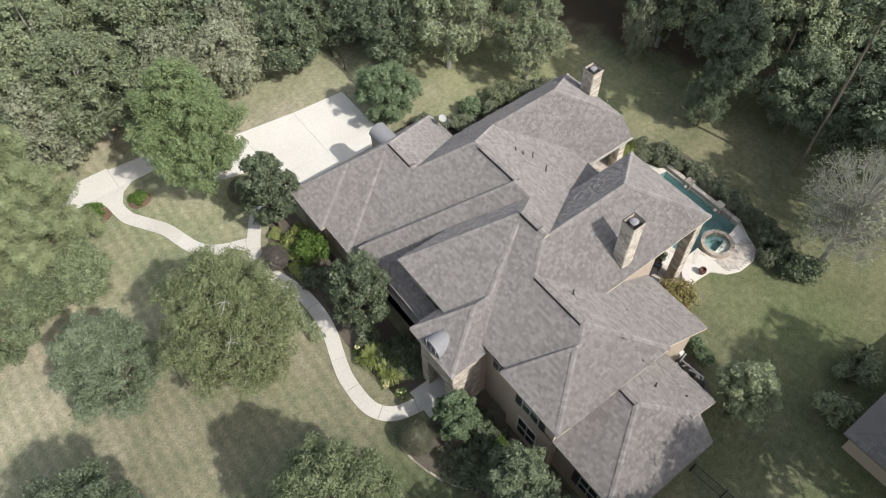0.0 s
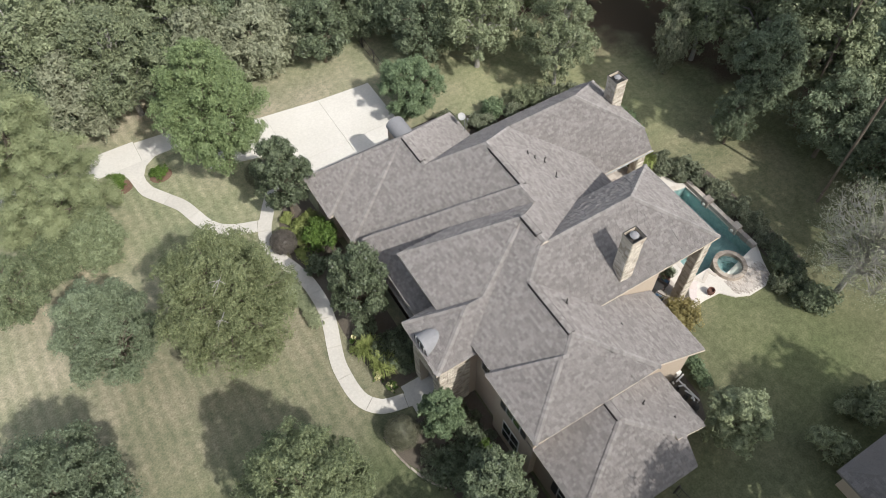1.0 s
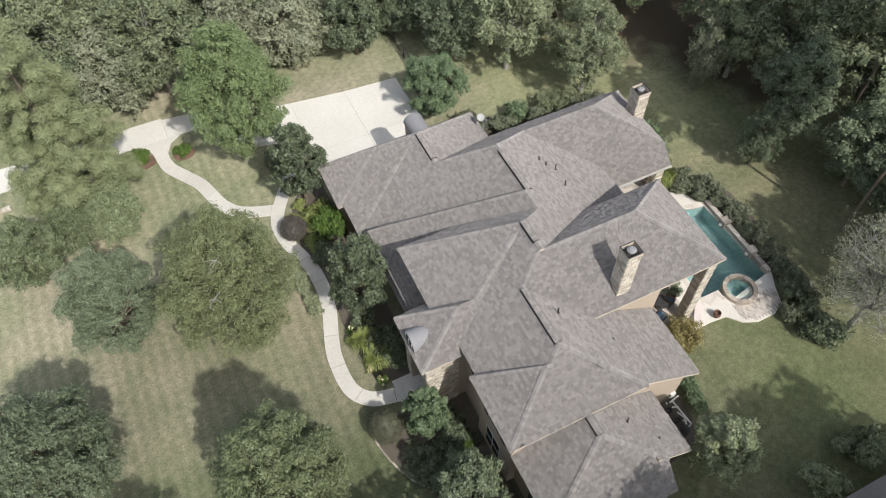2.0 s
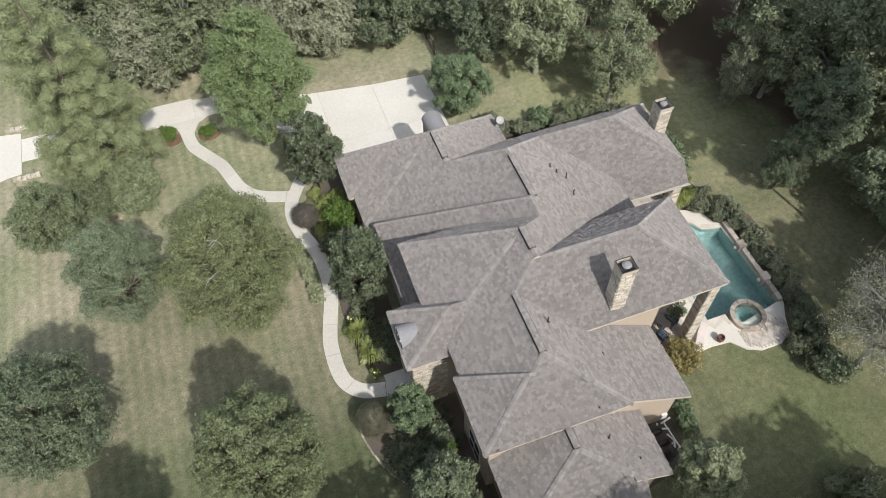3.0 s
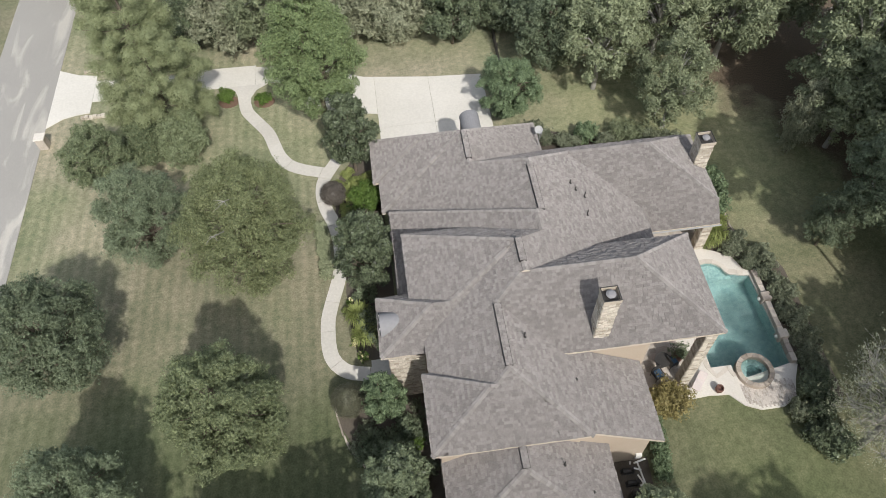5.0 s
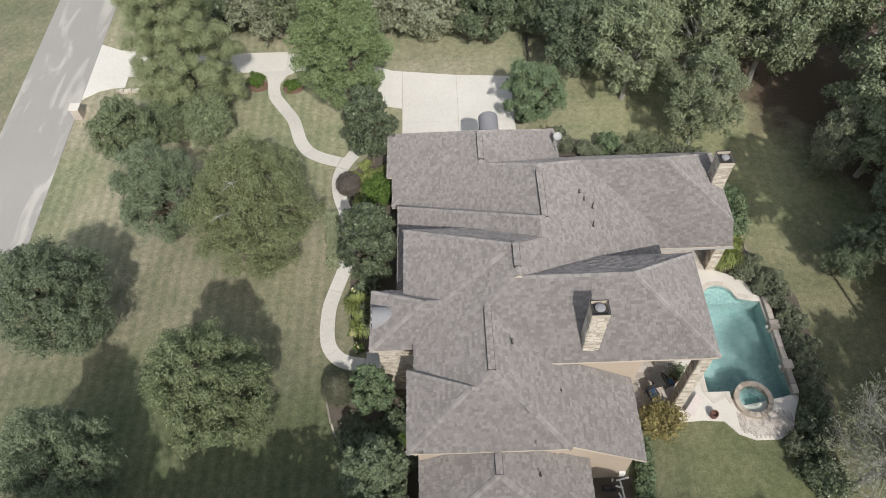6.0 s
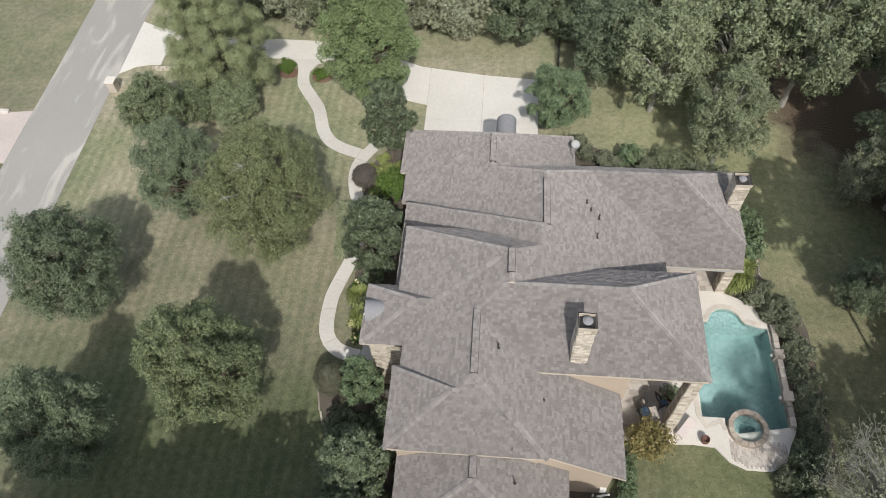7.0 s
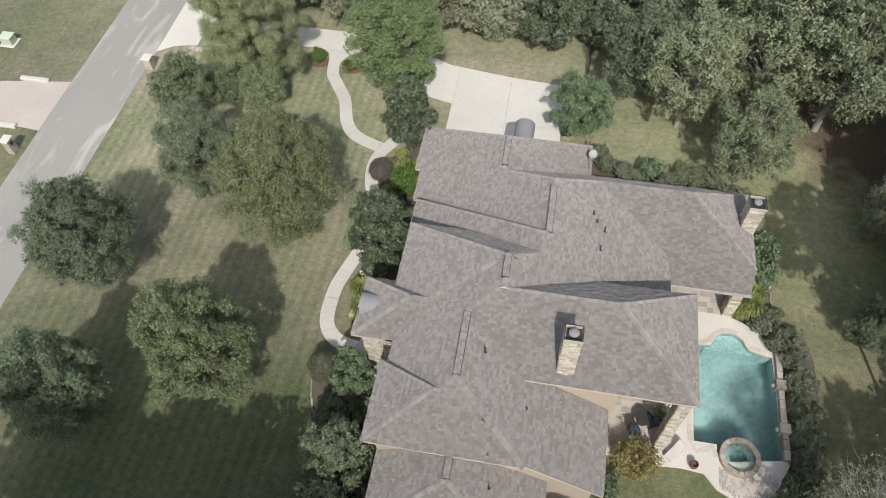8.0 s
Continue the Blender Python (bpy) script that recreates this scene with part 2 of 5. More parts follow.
def road_material():
    """Worn asphalt: pale patched streaks along the way, fine grain."""
    m = mat("asphalt", (0.265, 0.255, 0.235), (0.385, 0.37, 0.34), 0.09, 16.0, 0.95, 0.15)
    nt = m.node_tree
    shader = nt.nodes["Principled BSDF"]
    base = shader.inputs["Base Color"].links[0].from_socket
    place, shrink, streak, tone, mix = (nt.nodes.new("ShaderNodeNewGeometry"), nt.nodes.new("ShaderNodeMapping"), nt.nodes.new("ShaderNodeTexNoise"),
                                        nt.nodes.new("ShaderNodeValToRGB"), nt.nodes.new("ShaderNodeMix"))
    shrink.inputs["Scale"].default_value = (0.75, 0.16, 1.0)
    streak.inputs["Scale"].default_value, streak.inputs["Detail"].default_value, streak.inputs["Distortion"].default_value = 1.0, 7.0, 0.8
    tone.color_ramp.elements[0].position, tone.color_ramp.elements[1].position = 0.55, 0.68
    tone.color_ramp.elements[0].color, tone.color_ramp.elements[1].color = (1, 1, 1, 1), (1.4, 1.38, 1.35, 1)
    mix.data_type, mix.blend_type = "RGBA", "MULTIPLY"
    mix.inputs["Factor"].default_value = 1.0
    nt.links.new(place.outputs["Position"], shrink.inputs["Vector"])
    nt.links.new(shrink.outputs["Vector"], streak.inputs["Vector"])
    nt.links.new(streak.outputs["Fac"], tone.inputs["Fac"])
    nt.links.new(base, mix.inputs["A"])
    nt.links.new(tone.outputs["Color"], mix.inputs["B"])
    nt.links.new(mix.outputs["Result"], shader.inputs["Base Color"])
    return m


def water_material():
    m = bpy.data.materials.new("water")
    m.use_nodes = True
    nt = m.node_tree
    s = nt.nodes["Principled BSDF"]
    s.inputs["Base Color"].default_value = (0.80, 0.97, 0.96, 1)
    s.inputs["Transmission Weight"].default_value, s.inputs["IOR"].default_value, s.inputs["Roughness"].default_value = 1.0, 1.33, 0.03
    n, b = nt.nodes.new("ShaderNodeTexNoise"), nt.nodes.new("ShaderNodeBump")
    n.inputs["Scale"].default_value, n.inputs["Detail"].default_value = 11.0, 4.0
    b.inputs["Strength"].default_value, b.inputs["Distance"].default_value = 1.0, 0.035
    g = nt.nodes.new("ShaderNodeNewGeometry")
    nt.links.new(g.outputs["Position"], n.inputs["Vector"])
    nt.links.new(n.outputs["Fac"], b.inputs["Height"])
    nt.links.new(b.outputs["Normal"], s.inputs["Normal"])
    return m


def glass_material():
    m = mat("window_glass", (0.02, 0.025, 0.03), (0.05, 0.055, 0.06), 0.5, 3.0, 0.08, 0.0, spec=0.6)
    return m


M_LAWN, M_ROAD, M_WATER, M_GLASS = lawn_material(), road_material(), water_material(), glass_material()


# ---- helpers of this scene ----
def mesh_object(name, verts, faces, materials, parent=None, label="", slots=None):
    data = bpy.data.meshes.new(name)
    data.from_pydata([tuple(v) for v in verts], [], faces)
    for m in (materials if isinstance(materials, (list, tuple)) else (materials,)):
        data.materials.append(m)
    if slots:
        data.polygons.foreach_set("material_index", slots)
    data.update()
    ob = new(name, data)
    ob.parent = parent
    if label:
        tagged(ob, label)
    return ob


def part(name, bm, material, parent, label=""):
    data = bpy.data.meshes.new(name)
    bm.to_mesh(data)
    bm.free()
    data.materials.append(material)
    ob = new(name, data)
    ob.parent = parent
    if label:
        tagged(ob, label)
    return ob


def box(bm, x0, x1, y0, y1, z0, z1, m=None, bevel=0.0):
    made = bmesh.ops.create_cube(bm, size=1.0)["verts"]
    for v in made:
        v.co = Vector((x0 + (v.co.x + 0.5) * (x1 - x0), y0 + (v.co.y + 0.5) * (y1 - y0), z0 + (v.co.z + 0.5) * (z1 - z0)))
        if m:
            v.co = m @ v.co
    if bevel:
        edges = list({e for v in made for e in v.link_edges})
        bmesh.ops.bevel(bm, geom=edges, offset=bevel, segments=1, affect="EDGES")


def boxed(name, x0, x1, y0, y1, z0, z1, material, parent, label="", bevel=0.0, m=None):
    bm = bmesh.new()
    box(bm, x0, x1, y0, y1, z0, z1, m, bevel)
    return part(name, bm, material, parent, label)


def cylinder(bm, p, q, r0, r1, sides=10, caps=True):
    p, q = Vector(p), Vector(q)
    turn = (q - p).to_track_quat("Z", "Y").to_matrix().to_4x4()
    made = bmesh.ops.create_cone(bm, cap_ends=caps, segments=sides, radius1=r0, radius2=r1, depth=(q - p).length)["verts"]
    for v in made:
        v.co = Matrix.Translation((p + q) / 2) @ turn @ v.co


def prism(name, outline, z0, z1, material, parent=None, label="", holes=()):
    """A flat slab over an outline, with holes."""
    bm = bmesh.new()
    for loop in (outline, *holes):
        vs = [bm.verts.new((x, y, z1)) for x, y in loop]
        for a, b in zip(vs, vs[1:] + vs[:1]):
            bm.edges.new((a, b))
    bmesh.ops.triangle_fill(bm, use_beauty=True, edges=bm.edges[:])
    for f in bm.faces:
        if f.normal.z < 0:
            f.normal_flip()
    if z0 < z1:
        rim = [e for e in bm.edges if e.is_boundary]
        made = bmesh.ops.extrude_edge_only(bm, edges=rim)["geom"]
        for v in made:
            if isinstance(v, bmesh.types.BMVert):
                v.co.z = z0
        bmesh.ops.recalc_face_normals(bm, faces=bm.faces[:])
    return part(name, bm, material, parent, label)


def curve_points(points, step=0.3):
    """A smooth line through the points."""
    pts = [Vector((*p, 0)) for p in points]
    pts = [2 * pts[0] - pts[1], *pts, 2 * pts[-1] - pts[-2]]
    out = []
    for a, b, c, d in zip(pts, pts[1:], pts[2:], pts[3:]):
        n = max(2, int((c - b).length / step))
        for i in range(n):
            t = i / n
            out.append(0.5 * (2 * b + (c - a) * t + (2 * a - 5 * b + 4 * c - d) * t * t + (3 * b - a - 3 * c + d) * t ** 3))
    out.append(pts[-2])
    return out


def empty(name, label, category, group="", kind=""):
    return tagged(new(name), label, category, group, kind)


def structure(ob, label, category):
    return tagged(ob, label, category, kind="structure")


# ---- ground, street, paving ----
POOL = [(11.9, -2.75), (13.2, -2.75), (13.2, -3.3), (13.9, -3.7), (16.9, -3.1), (16.75, 3.45), (16.3, 3.5), (15.4, 3.75)]
POOL += [(14.2 + 1.02 * math.cos(radians(a)), 3.85 + 0.95 * math.sin(radians(a))) for a in range(10, 171, 20)]
POOL += [(13.05, 3.75), (11.9, 3.6)]
SPA_AT, SPA_R = (14.4, -3.4), 0.78
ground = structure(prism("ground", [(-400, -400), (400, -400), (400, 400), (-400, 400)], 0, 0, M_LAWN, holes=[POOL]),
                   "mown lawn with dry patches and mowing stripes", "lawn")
road = structure(prism("road", [(-38.9, -200), (-33.3, -200), (-33.3, 200), (-38.9, 200)], -0.3, 0.03, M_ROAD), "worn pale grey asphalt street", "road")


def ribbon(points, width):
    """Left and right edges along a smooth line."""
    mid = curve_points(points)
    out = []
    for i, p in enumerate(mid):
        d = (mid[min(i + 1, len(mid) - 1)] - mid[max(i - 1, 0)]).normalized()
        side = Vector((-d.y, d.x, 0)) * width / 2
        out.append((p + side, p - side))
    return out


def slabs(owner, points, width, length, z, material):
    """A path of cast slabs with open joints."""
    rows, at, start = ribbon(points, width), 0.0, 0
    for i in range(1, len(rows)):
        at += ((rows[i][0] + rows[i][1]) / 2 - (rows[i - 1][0] + rows[i - 1][1]) / 2).length
        if at >= length or i == len(rows) - 1:
            left, right = [r[0] for r in rows[start:i + 1]], [r[1] for r in rows[start:i + 1]]
            a = (left[1] - left[0]).normalized() * 0.03
            left[0], right[0] = left[0] + a, right[0] + a
            outline = [(p.x, p.y) for p in right] + [(p.x, p.y) for p in reversed(left)]
            prism("slab", outline, -0.05, z, material, owner)
            start, at = i, 0.0


path = empty("pavement", "curving pale concrete garden path in cast slabs", "path", kind="structure")
slabs(path, [(-17.4, 25.2), (-17.2, 24.35), (-16.4, 23.1), (-15.5, 21.7), (-15.05, 20.4), (-14.65, 19.2), (-13.95, 18.15), (-12.95, 17.5), (-11.9, 17.1), (-11.2, 16.85)], 1.0, 2.4, 0.05, M_CONCRETE)
slabs(path, [(-8.8, 20.2), (-9.6, 19.0), (-10.45, 17.7), (-11.25, 16.3), (-11.5, 15.0), (-11.3, 13.5), (-10.85, 12.2), (-10.5, 10.8), (-10.4, 9.4), (-10.45, 8.2), (-10.7, 6.9), (-11.15, 5.4), (-11.45, 4.2), (-11.52, 3.2), (-11.5, 2.1), (-11.3, 1.2), (-10.8, 0.5), (-10.0, 0.05), (-8.0, -0.35)], 0.95, 2.1, 0.055, M_CONCRETE)
prism("slab", [(-8.9, -1.3), (-6.0, -1.3), (-6.0, 0.75), (-8.9, 0.75)], -0.05, 0.07, M_CONCRETE, path)
prism("slab", [(-19.0, 27.49), (-18.3, 27.0), (-18.05, 26.3), (-17.92, 25.3), (-17.7, 24.6), (-16.8, 24.6), (-16.95, 25.2), (-16.95, 26.0), (-16.5, 26.9), (-15.6, 27.49)], -0.05, 0.058, M_CONCRETE, path)

drive = empty("driveway", "broad pale concrete driveway cast in large slabs", "driveway", kind="structure")
for x0, x1, n0, n1 in ((-6.73, -2.27, 26.9, 26.25), (-2.25, 2.2, 26.25, 25.9)):
    prism("slab", [(x0, 15.0), (x1, 15.0), (x1, 20.9), (x0, 20.9)], -0.05, 0.06, M_DRIVE, drive)
    prism("slab", [(x0, 20.92), (x1, 20.92), (x1, n1), (x0, n0)], -0.05, 0.06, M_DRIVE, drive)
prism("slab", [(-12.4, 24.0), (-6.75, 22.5), (-6.75, 26.9), (-7.6, 27.05), (-12.4, 29.1)], -0.05, 0.055, M_DRIVE, drive)
for x0, x1 in ((-16.6, -12.42), (-21.0, -16.62), (-25.5, -21.02), (-30.0, -25.52)):
    prism("slab", [(x0, 27.5), (x1, 27.5), (x1, 29.2 if x1 > -14 else 29.9), (x0, 29.7 if x1 > -14 else 30.0)], -0.05, 0.055, M_DRIVE, drive)
prism("slab", [(-33.3, 24.9), (-32.1, 25.8), (-31.0, 26.1), (-30.02, 26.2), (-30.02, 30.7), (-31.6, 31.0), (-33.3, 31.8)], -0.05, 0.055, M_DRIVE, drive)

for x, y, w, h in ((-32.95, 22.9, 0.7, 1.05),):
    post = empty("mailbox_pillar", "stone mailbox pillar at the street", "pillar")
    boxed("pillar", x - w / 2, x + w / 2, y - w / 2, y + w / 2, 0, h, M_PAVER, post, bevel=0.03)
    boxed("cap", x - w / 2 - 0.06, x + w / 2 + 0.06, y - w / 2 - 0.06, y + w / 2 + 0.06, h, h + 0.12, M_DECK, post, bevel=0.03)
    boxed("box", x - w / 2 - 0.05, x - w / 2 + 0.02, y - 0.15, y + 0.15, h * 0.65, h * 0.65 + 0.25, M_DARK, post)
for x0, x1, y in ((-30.6, -28.6, 25.6), (-31.2, -28.8, 31.25)):
    low = empty("entrance_wall", "low stone wall beside the driveway entrance", "wall")
    for k in range(6):
        w = (x1 - x0) / 6
        boxed("stone", x0 + w * k + 0.01, x0 + w * (k + 1) - 0.01, y - 0.14 - 0.03 * (k % 3), y + 0.16, 0, 0.26 + 0.06 * (k % 2), M_STONE, low, bevel=0.04)
far_drive = empty("driveway", "pinkish concrete driveway across the street", "driveway", kind="structure")
for x0, x1, y0, y1, z1 in ((-45.0, -38.9, 14.4, 19.3, 0.05), (-52.0, -45.02, 15.4, 19.2, 0.05)):
    prism("slab", [(x0, y0 + (0.6 if x0 > -46 else 0)), (x1, y0), (x1, y1 + (0.8 if x0 > -46 else 0)), (x0, y1)], -0.05, z1, M_PINK, far_drive)

# ---- pool ----
deck_outline = [(9.6, -4.6), (11.2, -4.5), (12.4, -4.6), (13.1, -5.4), (14.0, -5.8), (15.4, -5.8), (16.3, -5.3), (16.75, -4.2), (17.3, -3.2), (17.2, 3.6), (16.5, 4.0), (16.15, 5.0), (15.2, 5.6), (14.4, 5.95), (14.4, 10.2), (6.4, 10.2), (6.4, -4.4)]
deck = structure(prism("pavement", deck_outline, -0.05, 0.10, M_DECK, holes=[POOL]), "pale stone pool deck and patio", "patio")
pool = empty("swimming_pool", "teal swimming pool with stone coping and a round spa", "pool")


def pool_shell():
    verts, faces, n = [], [], len(POOL)
    for z in (0.04, -1.5):
        verts += [(x, y, z) for x, y in POOL]
    for i in range(n):
        j = (i + 1) % n
        faces.append((i, j, n + j, n + i))
    faces.append(tuple(range(n, 2 * n)))
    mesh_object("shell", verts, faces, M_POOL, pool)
    for k, (r, z) in enumerate(((1.0, -0.35), (0.75, -0.65))):
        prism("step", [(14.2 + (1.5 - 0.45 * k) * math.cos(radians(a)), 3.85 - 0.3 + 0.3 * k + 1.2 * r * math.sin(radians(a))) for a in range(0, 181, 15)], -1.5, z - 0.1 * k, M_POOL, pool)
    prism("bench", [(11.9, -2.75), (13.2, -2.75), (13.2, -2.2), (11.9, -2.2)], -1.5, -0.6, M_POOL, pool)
    water = prism("water", POOL, -0.06, -0.06, M_WATER, pool, "rippled clear teal water")
    water.visible_shadow = False


pool_shell()


def coping(points, width, height, length):
    rows = ribbon(points, width)
    step = max(1, round(length / 0.3))
    for i in range(0, len(rows) - 1, step):
        k = min(i + step, len(rows) - 1)
        a, b, c, d = rows[i][0], rows[i][1], rows[k][1], rows[k][0]
        mid = (a + b + c + d) / 4
        q = [mid + (p - mid) * 0.975 for p in (a, b, c, d)]
        prism("coping_stone", [(p.x, p.y) for p in q], 0.0, height, M_COPING, pool)


coping([(11.75, 3.75), (12.5, 3.82), (13.0, 4.05), (13.25, 4.5), (13.7, 4.85), (14.2, 4.95), (14.7, 4.85), (15.15, 4.5), (15.45, 3.98), (16.4, 3.68)], 0.32, 0.13, 0.6)
coping([(11.75, 3.6), (11.75, -2.9), (12.9, -2.95), (13.2, -3.5)], 0.30, 0.13, 0.6)
for k in range(11):
    boxed("wall_stone", 16.85, 17.2, -3.15 + k * 0.62, -2.55 + k * 0.62, -0.05, 0.42, M_PAVER, pool, bevel=0.02)
for y in (-1.3, 1.5):
    boxed("pier", 16.68, 17.3, y - 0.3, y + 0.3, -0.1, 0.62, M_PAVER, pool, bevel=0.04)
    bm = bmesh.new()
    bmesh.ops.create_uvsphere(bm, u_segments=10, v_segments=6, radius=0.13, matrix=pose(16.66, y, 0.2))
    part("water_spout", bm, M_WHITE, pool, "pale stone water spout")


def spa():
    cx, cy = SPA_AT
    for k in range(18):
        a0, a1 = radians(20 * k + 0.6), radians(20 * k + 19.4)
        ring = [(cx + r * math.cos(a), cy + r * math.sin(a)) for r, a in ((0.86, a0), (1.15, a0), (1.15, a1), (0.86, a1))]
        prism("spa_stone", ring, -0.5, 0.42, M_SPA, pool)
    disc = lambda r: [(cx + r * math.cos(radians(a)), cy + r * math.sin(radians(a))) for a in range(0, 360, 15)]
    prism("spa_seat", disc(0.86), -0.5, 0.0, M_POOL, pool, holes=[disc(0.5)])
    prism("spa_floor", disc(0.88), -0.9, -0.4, M_POOL, pool)
    w = prism("spa_water", disc(0.845), 0.3, 0.3, M_WATER, pool, "rippled spa water")
    w.visible_shadow = False


spa()


# ---- house ----
house = empty("house", "large beige stucco and limestone house under grey shingle hip roofs", "house")


def rise_x(x0, z, s):
    return (z - s * x0, s, 0.0)


def fall_x(x1, z, s):
    return (z + s * x1, -s, 0.0)


def rise_y(y0, z, s):
    return (z - s * y0, 0.0, s)


def fall_y(y1, z, s):
    return (z + s * y1, 0.0, -s)


EAST, WEST_MAIN, SOUTH_PORCH = (10.1, -0.61, 0.0), rise_x(-5.56, 6.56, 0.63), rise_y(-2.27, 6.12, 1.0)
NORTH_GARAGE, EAST_GARAGE, WEST_B = fall_y(16.5, 3.25, 1.06), fall_x(4.48, 3.2, 0.644), rise_x(-6.75, 3.3, 0.645)
SOUTH_EAST, SOUTH_HIP = fall_x(6.36, 4.0, 0.627), rise_y(-8.2, 6.65, 0.755)
LOW_EAST, LOW_WEST = fall_x(3.5, 3.45, 0.62), rise_x(-5.45, 4.22, 0.58)
# outline x0, x1, y0, y1; roof planes; walls x0, x1, y0, y1 inside them
WINGS = [
    ((-7.55, 4.48, 12.45, 16.5), (rise_x(-7.55, 3.3, 0.58), NORTH_GARAGE, rise_y(12.45, 3.3, 1.06), EAST_GARAGE), (-7.1, 4.0, 12.9, 16.0)),
    ((-7.15, 4.48, 9.8, 16.5), (rise_x(-7.15, 3.3, 0.61), NORTH_GARAGE, rise_y(9.8, 3.3, 1.06), EAST_GARAGE), (-6.7, 4.0, 10.2, 15.9)),
    ((-6.75, 4.48, 7.5, 16.5), (WEST_B, NORTH_GARAGE, EAST_GARAGE), (-6.3, 3.9, 7.6, 15.8)),
    ((-6.75, 9.6, 1.0, 13.78), (WEST_B, EAST, fall_y(13.78, 3.2, 1.03)), (-6.2, 6.6, 1.2, 13.35)),
    ((5.0, 14.67, 5.8, 13.78), (rise_y(5.8, 3.17, 0.956), fall_y(13.78, 3.2, 1.03), fall_x(14.67, 4.25, 0.665)), (5.2, 14.1, 9.2, 13.35)),
    ((-6.67, 2.0, 1.0, 9.0), (rise_x(-6.67, 4.3, 0.58), fall_y(9.0, 4.3, 1.0), EAST), (-6.2, 1.8, 1.4, 8.5)),
    ((-6.1, 2.0, -2.27, 5.2), (rise_x(-6.1, 6.86, 0.528), fall_y(5.2, 6.86, 0.92), SOUTH_PORCH, EAST), (-5.6, 1.8, -1.8, 4.75)),
    ((-8.0, -2.0, -2.27, 1.5), (rise_x(-8.0, 6.1, 0.62), fall_y(1.5, 6.12, 1.0), SOUTH_PORCH), None),
    ((-5.56, 2.13, -8.2, 1.0), (WEST_MAIN, SOUTH_EAST, SOUTH_HIP), (-5.1, 1.8, -7.7, 0.9)),
    ((-5.56, 2.5, -0.3, 1.7), (WEST_MAIN, EAST), None),
    ((-5.93, 2.13, -8.2, -3.77), (rise_x(-5.93, 6.66, 0.58), fall_y(-3.77, 6.66, 1.0), SOUTH_HIP, SOUTH_EAST), (-5.45, 1.8, -7.72, -4.2)),
    ((1.9, 6.36, -8.1, -3.4), (SOUTH_EAST,), (1.7, 5.9, -7.65, -3.3)),
    ((-5.56, 10.4, -3.8, 2.78), (WEST_MAIN, rise_y(-3.8, 7.04, 0.814), fall_y(2.78, 7.02, 0.96), fall_x(10.4, 7.03, 0.645)), (-5.0, 6.6, -3.35, 2.3)),
    ((-5.45, 1.65, -12.8, -7.0), (LOW_WEST, rise_y(-12.8, 3.4, 0.9), LOW_EAST), (-5.0, 1.2, -12.3, -7.1)),
    ((1.0, 3.5, -11.4, -7.0), (LOW_EAST,), (0.9, 3.05, -10.95, -7.1)),
]


def height(planes, x, y):
    return min(a + b * x + c * y for a, b, c in planes)


def cut(poly, a, b, c):
    """The part of a polygon in plan where a + bx + cy >= 0."""
    out = []
    for (x, y), (u, v) in zip(poly, poly[1:] + poly[:1]):
        d, e = a + b * x + c * y, a + b * u + c * v
        if d >= -1e-9:
            out.append((x, y))
        if d * e < -1e-12:
            t = d / (d - e)
            out.append((x + t * (u - x), y + t * (v - y)))
    return out


def top_at(x, y, skip=-1):
    """The roof's height over a place, leaving one wing out."""
    best = -1.0
    for k, ((x0, x1, y0, y1), planes, _) in enumerate(WINGS):
        if k != skip and x0 <= x <= x1 and y0 <= y <= y1:
            best = max(best, height(planes, x, y))
    return best


SLOPES = []
for number, ((x0, x1, y0, y1), planes, walls) in enumerate(WINGS):
    for p in planes:
        poly = [(x0, y0), (x1, y0), (x1, y1), (x0, y1)]
        for q in planes:
            if q is not p and poly:
                poly = cut(poly, q[0] - p[0], q[1] - p[1], q[2] - p[2])
        clean = [v for i, v in enumerate(poly) if math.dist(v, poly[i - 1]) > 0.02]
        if len(clean) < 3:
            continue
        top = [(x, y, p[0] + p[1] * x + p[2] * y) for x, y in clean]
        n = len(top)
        verts = top + [(x, y, z - 0.2) for x, y, z in top]
        faces = [tuple(range(n)), tuple(reversed(range(n, 2 * n)))] + [(i, n + i, n + (i + 1) % n, (i + 1) % n) for i in range(n)]
        ob = mesh_object("roof_slope", verts, faces, (M_ROOF, M_SOFFIT), house, slots=[0] + [1] * (n + 1))
        SLOPES.append((number, p, clean, ob))
    if walls:
        wx0, wx1, wy0, wy1 = walls
        ring = []
        for (ax, ay), (bx, by) in (((wx0, wy0), (wx1, wy0)), ((wx1, wy0), (wx1, wy1)), ((wx1, wy1), (wx0, wy1)), ((wx0, wy1), (wx0, wy0))):
            steps = max(1, round(math.dist((ax, ay), (bx, by)) / 0.3))
            ring += [(ax + (bx - ax) * i / steps, ay + (by - ay) * i / steps) for i in range(steps)]
        n = len(ring)
        verts = [(x, y, 0.0) for x, y in ring] + [(x, y, height(planes, x, y) - 0.19) for x, y in ring]
        mesh_object("wall", verts, [(i, (i + 1) % n, n + (i + 1) % n, n + i) for i in range(n)], M_STUCCO, house)


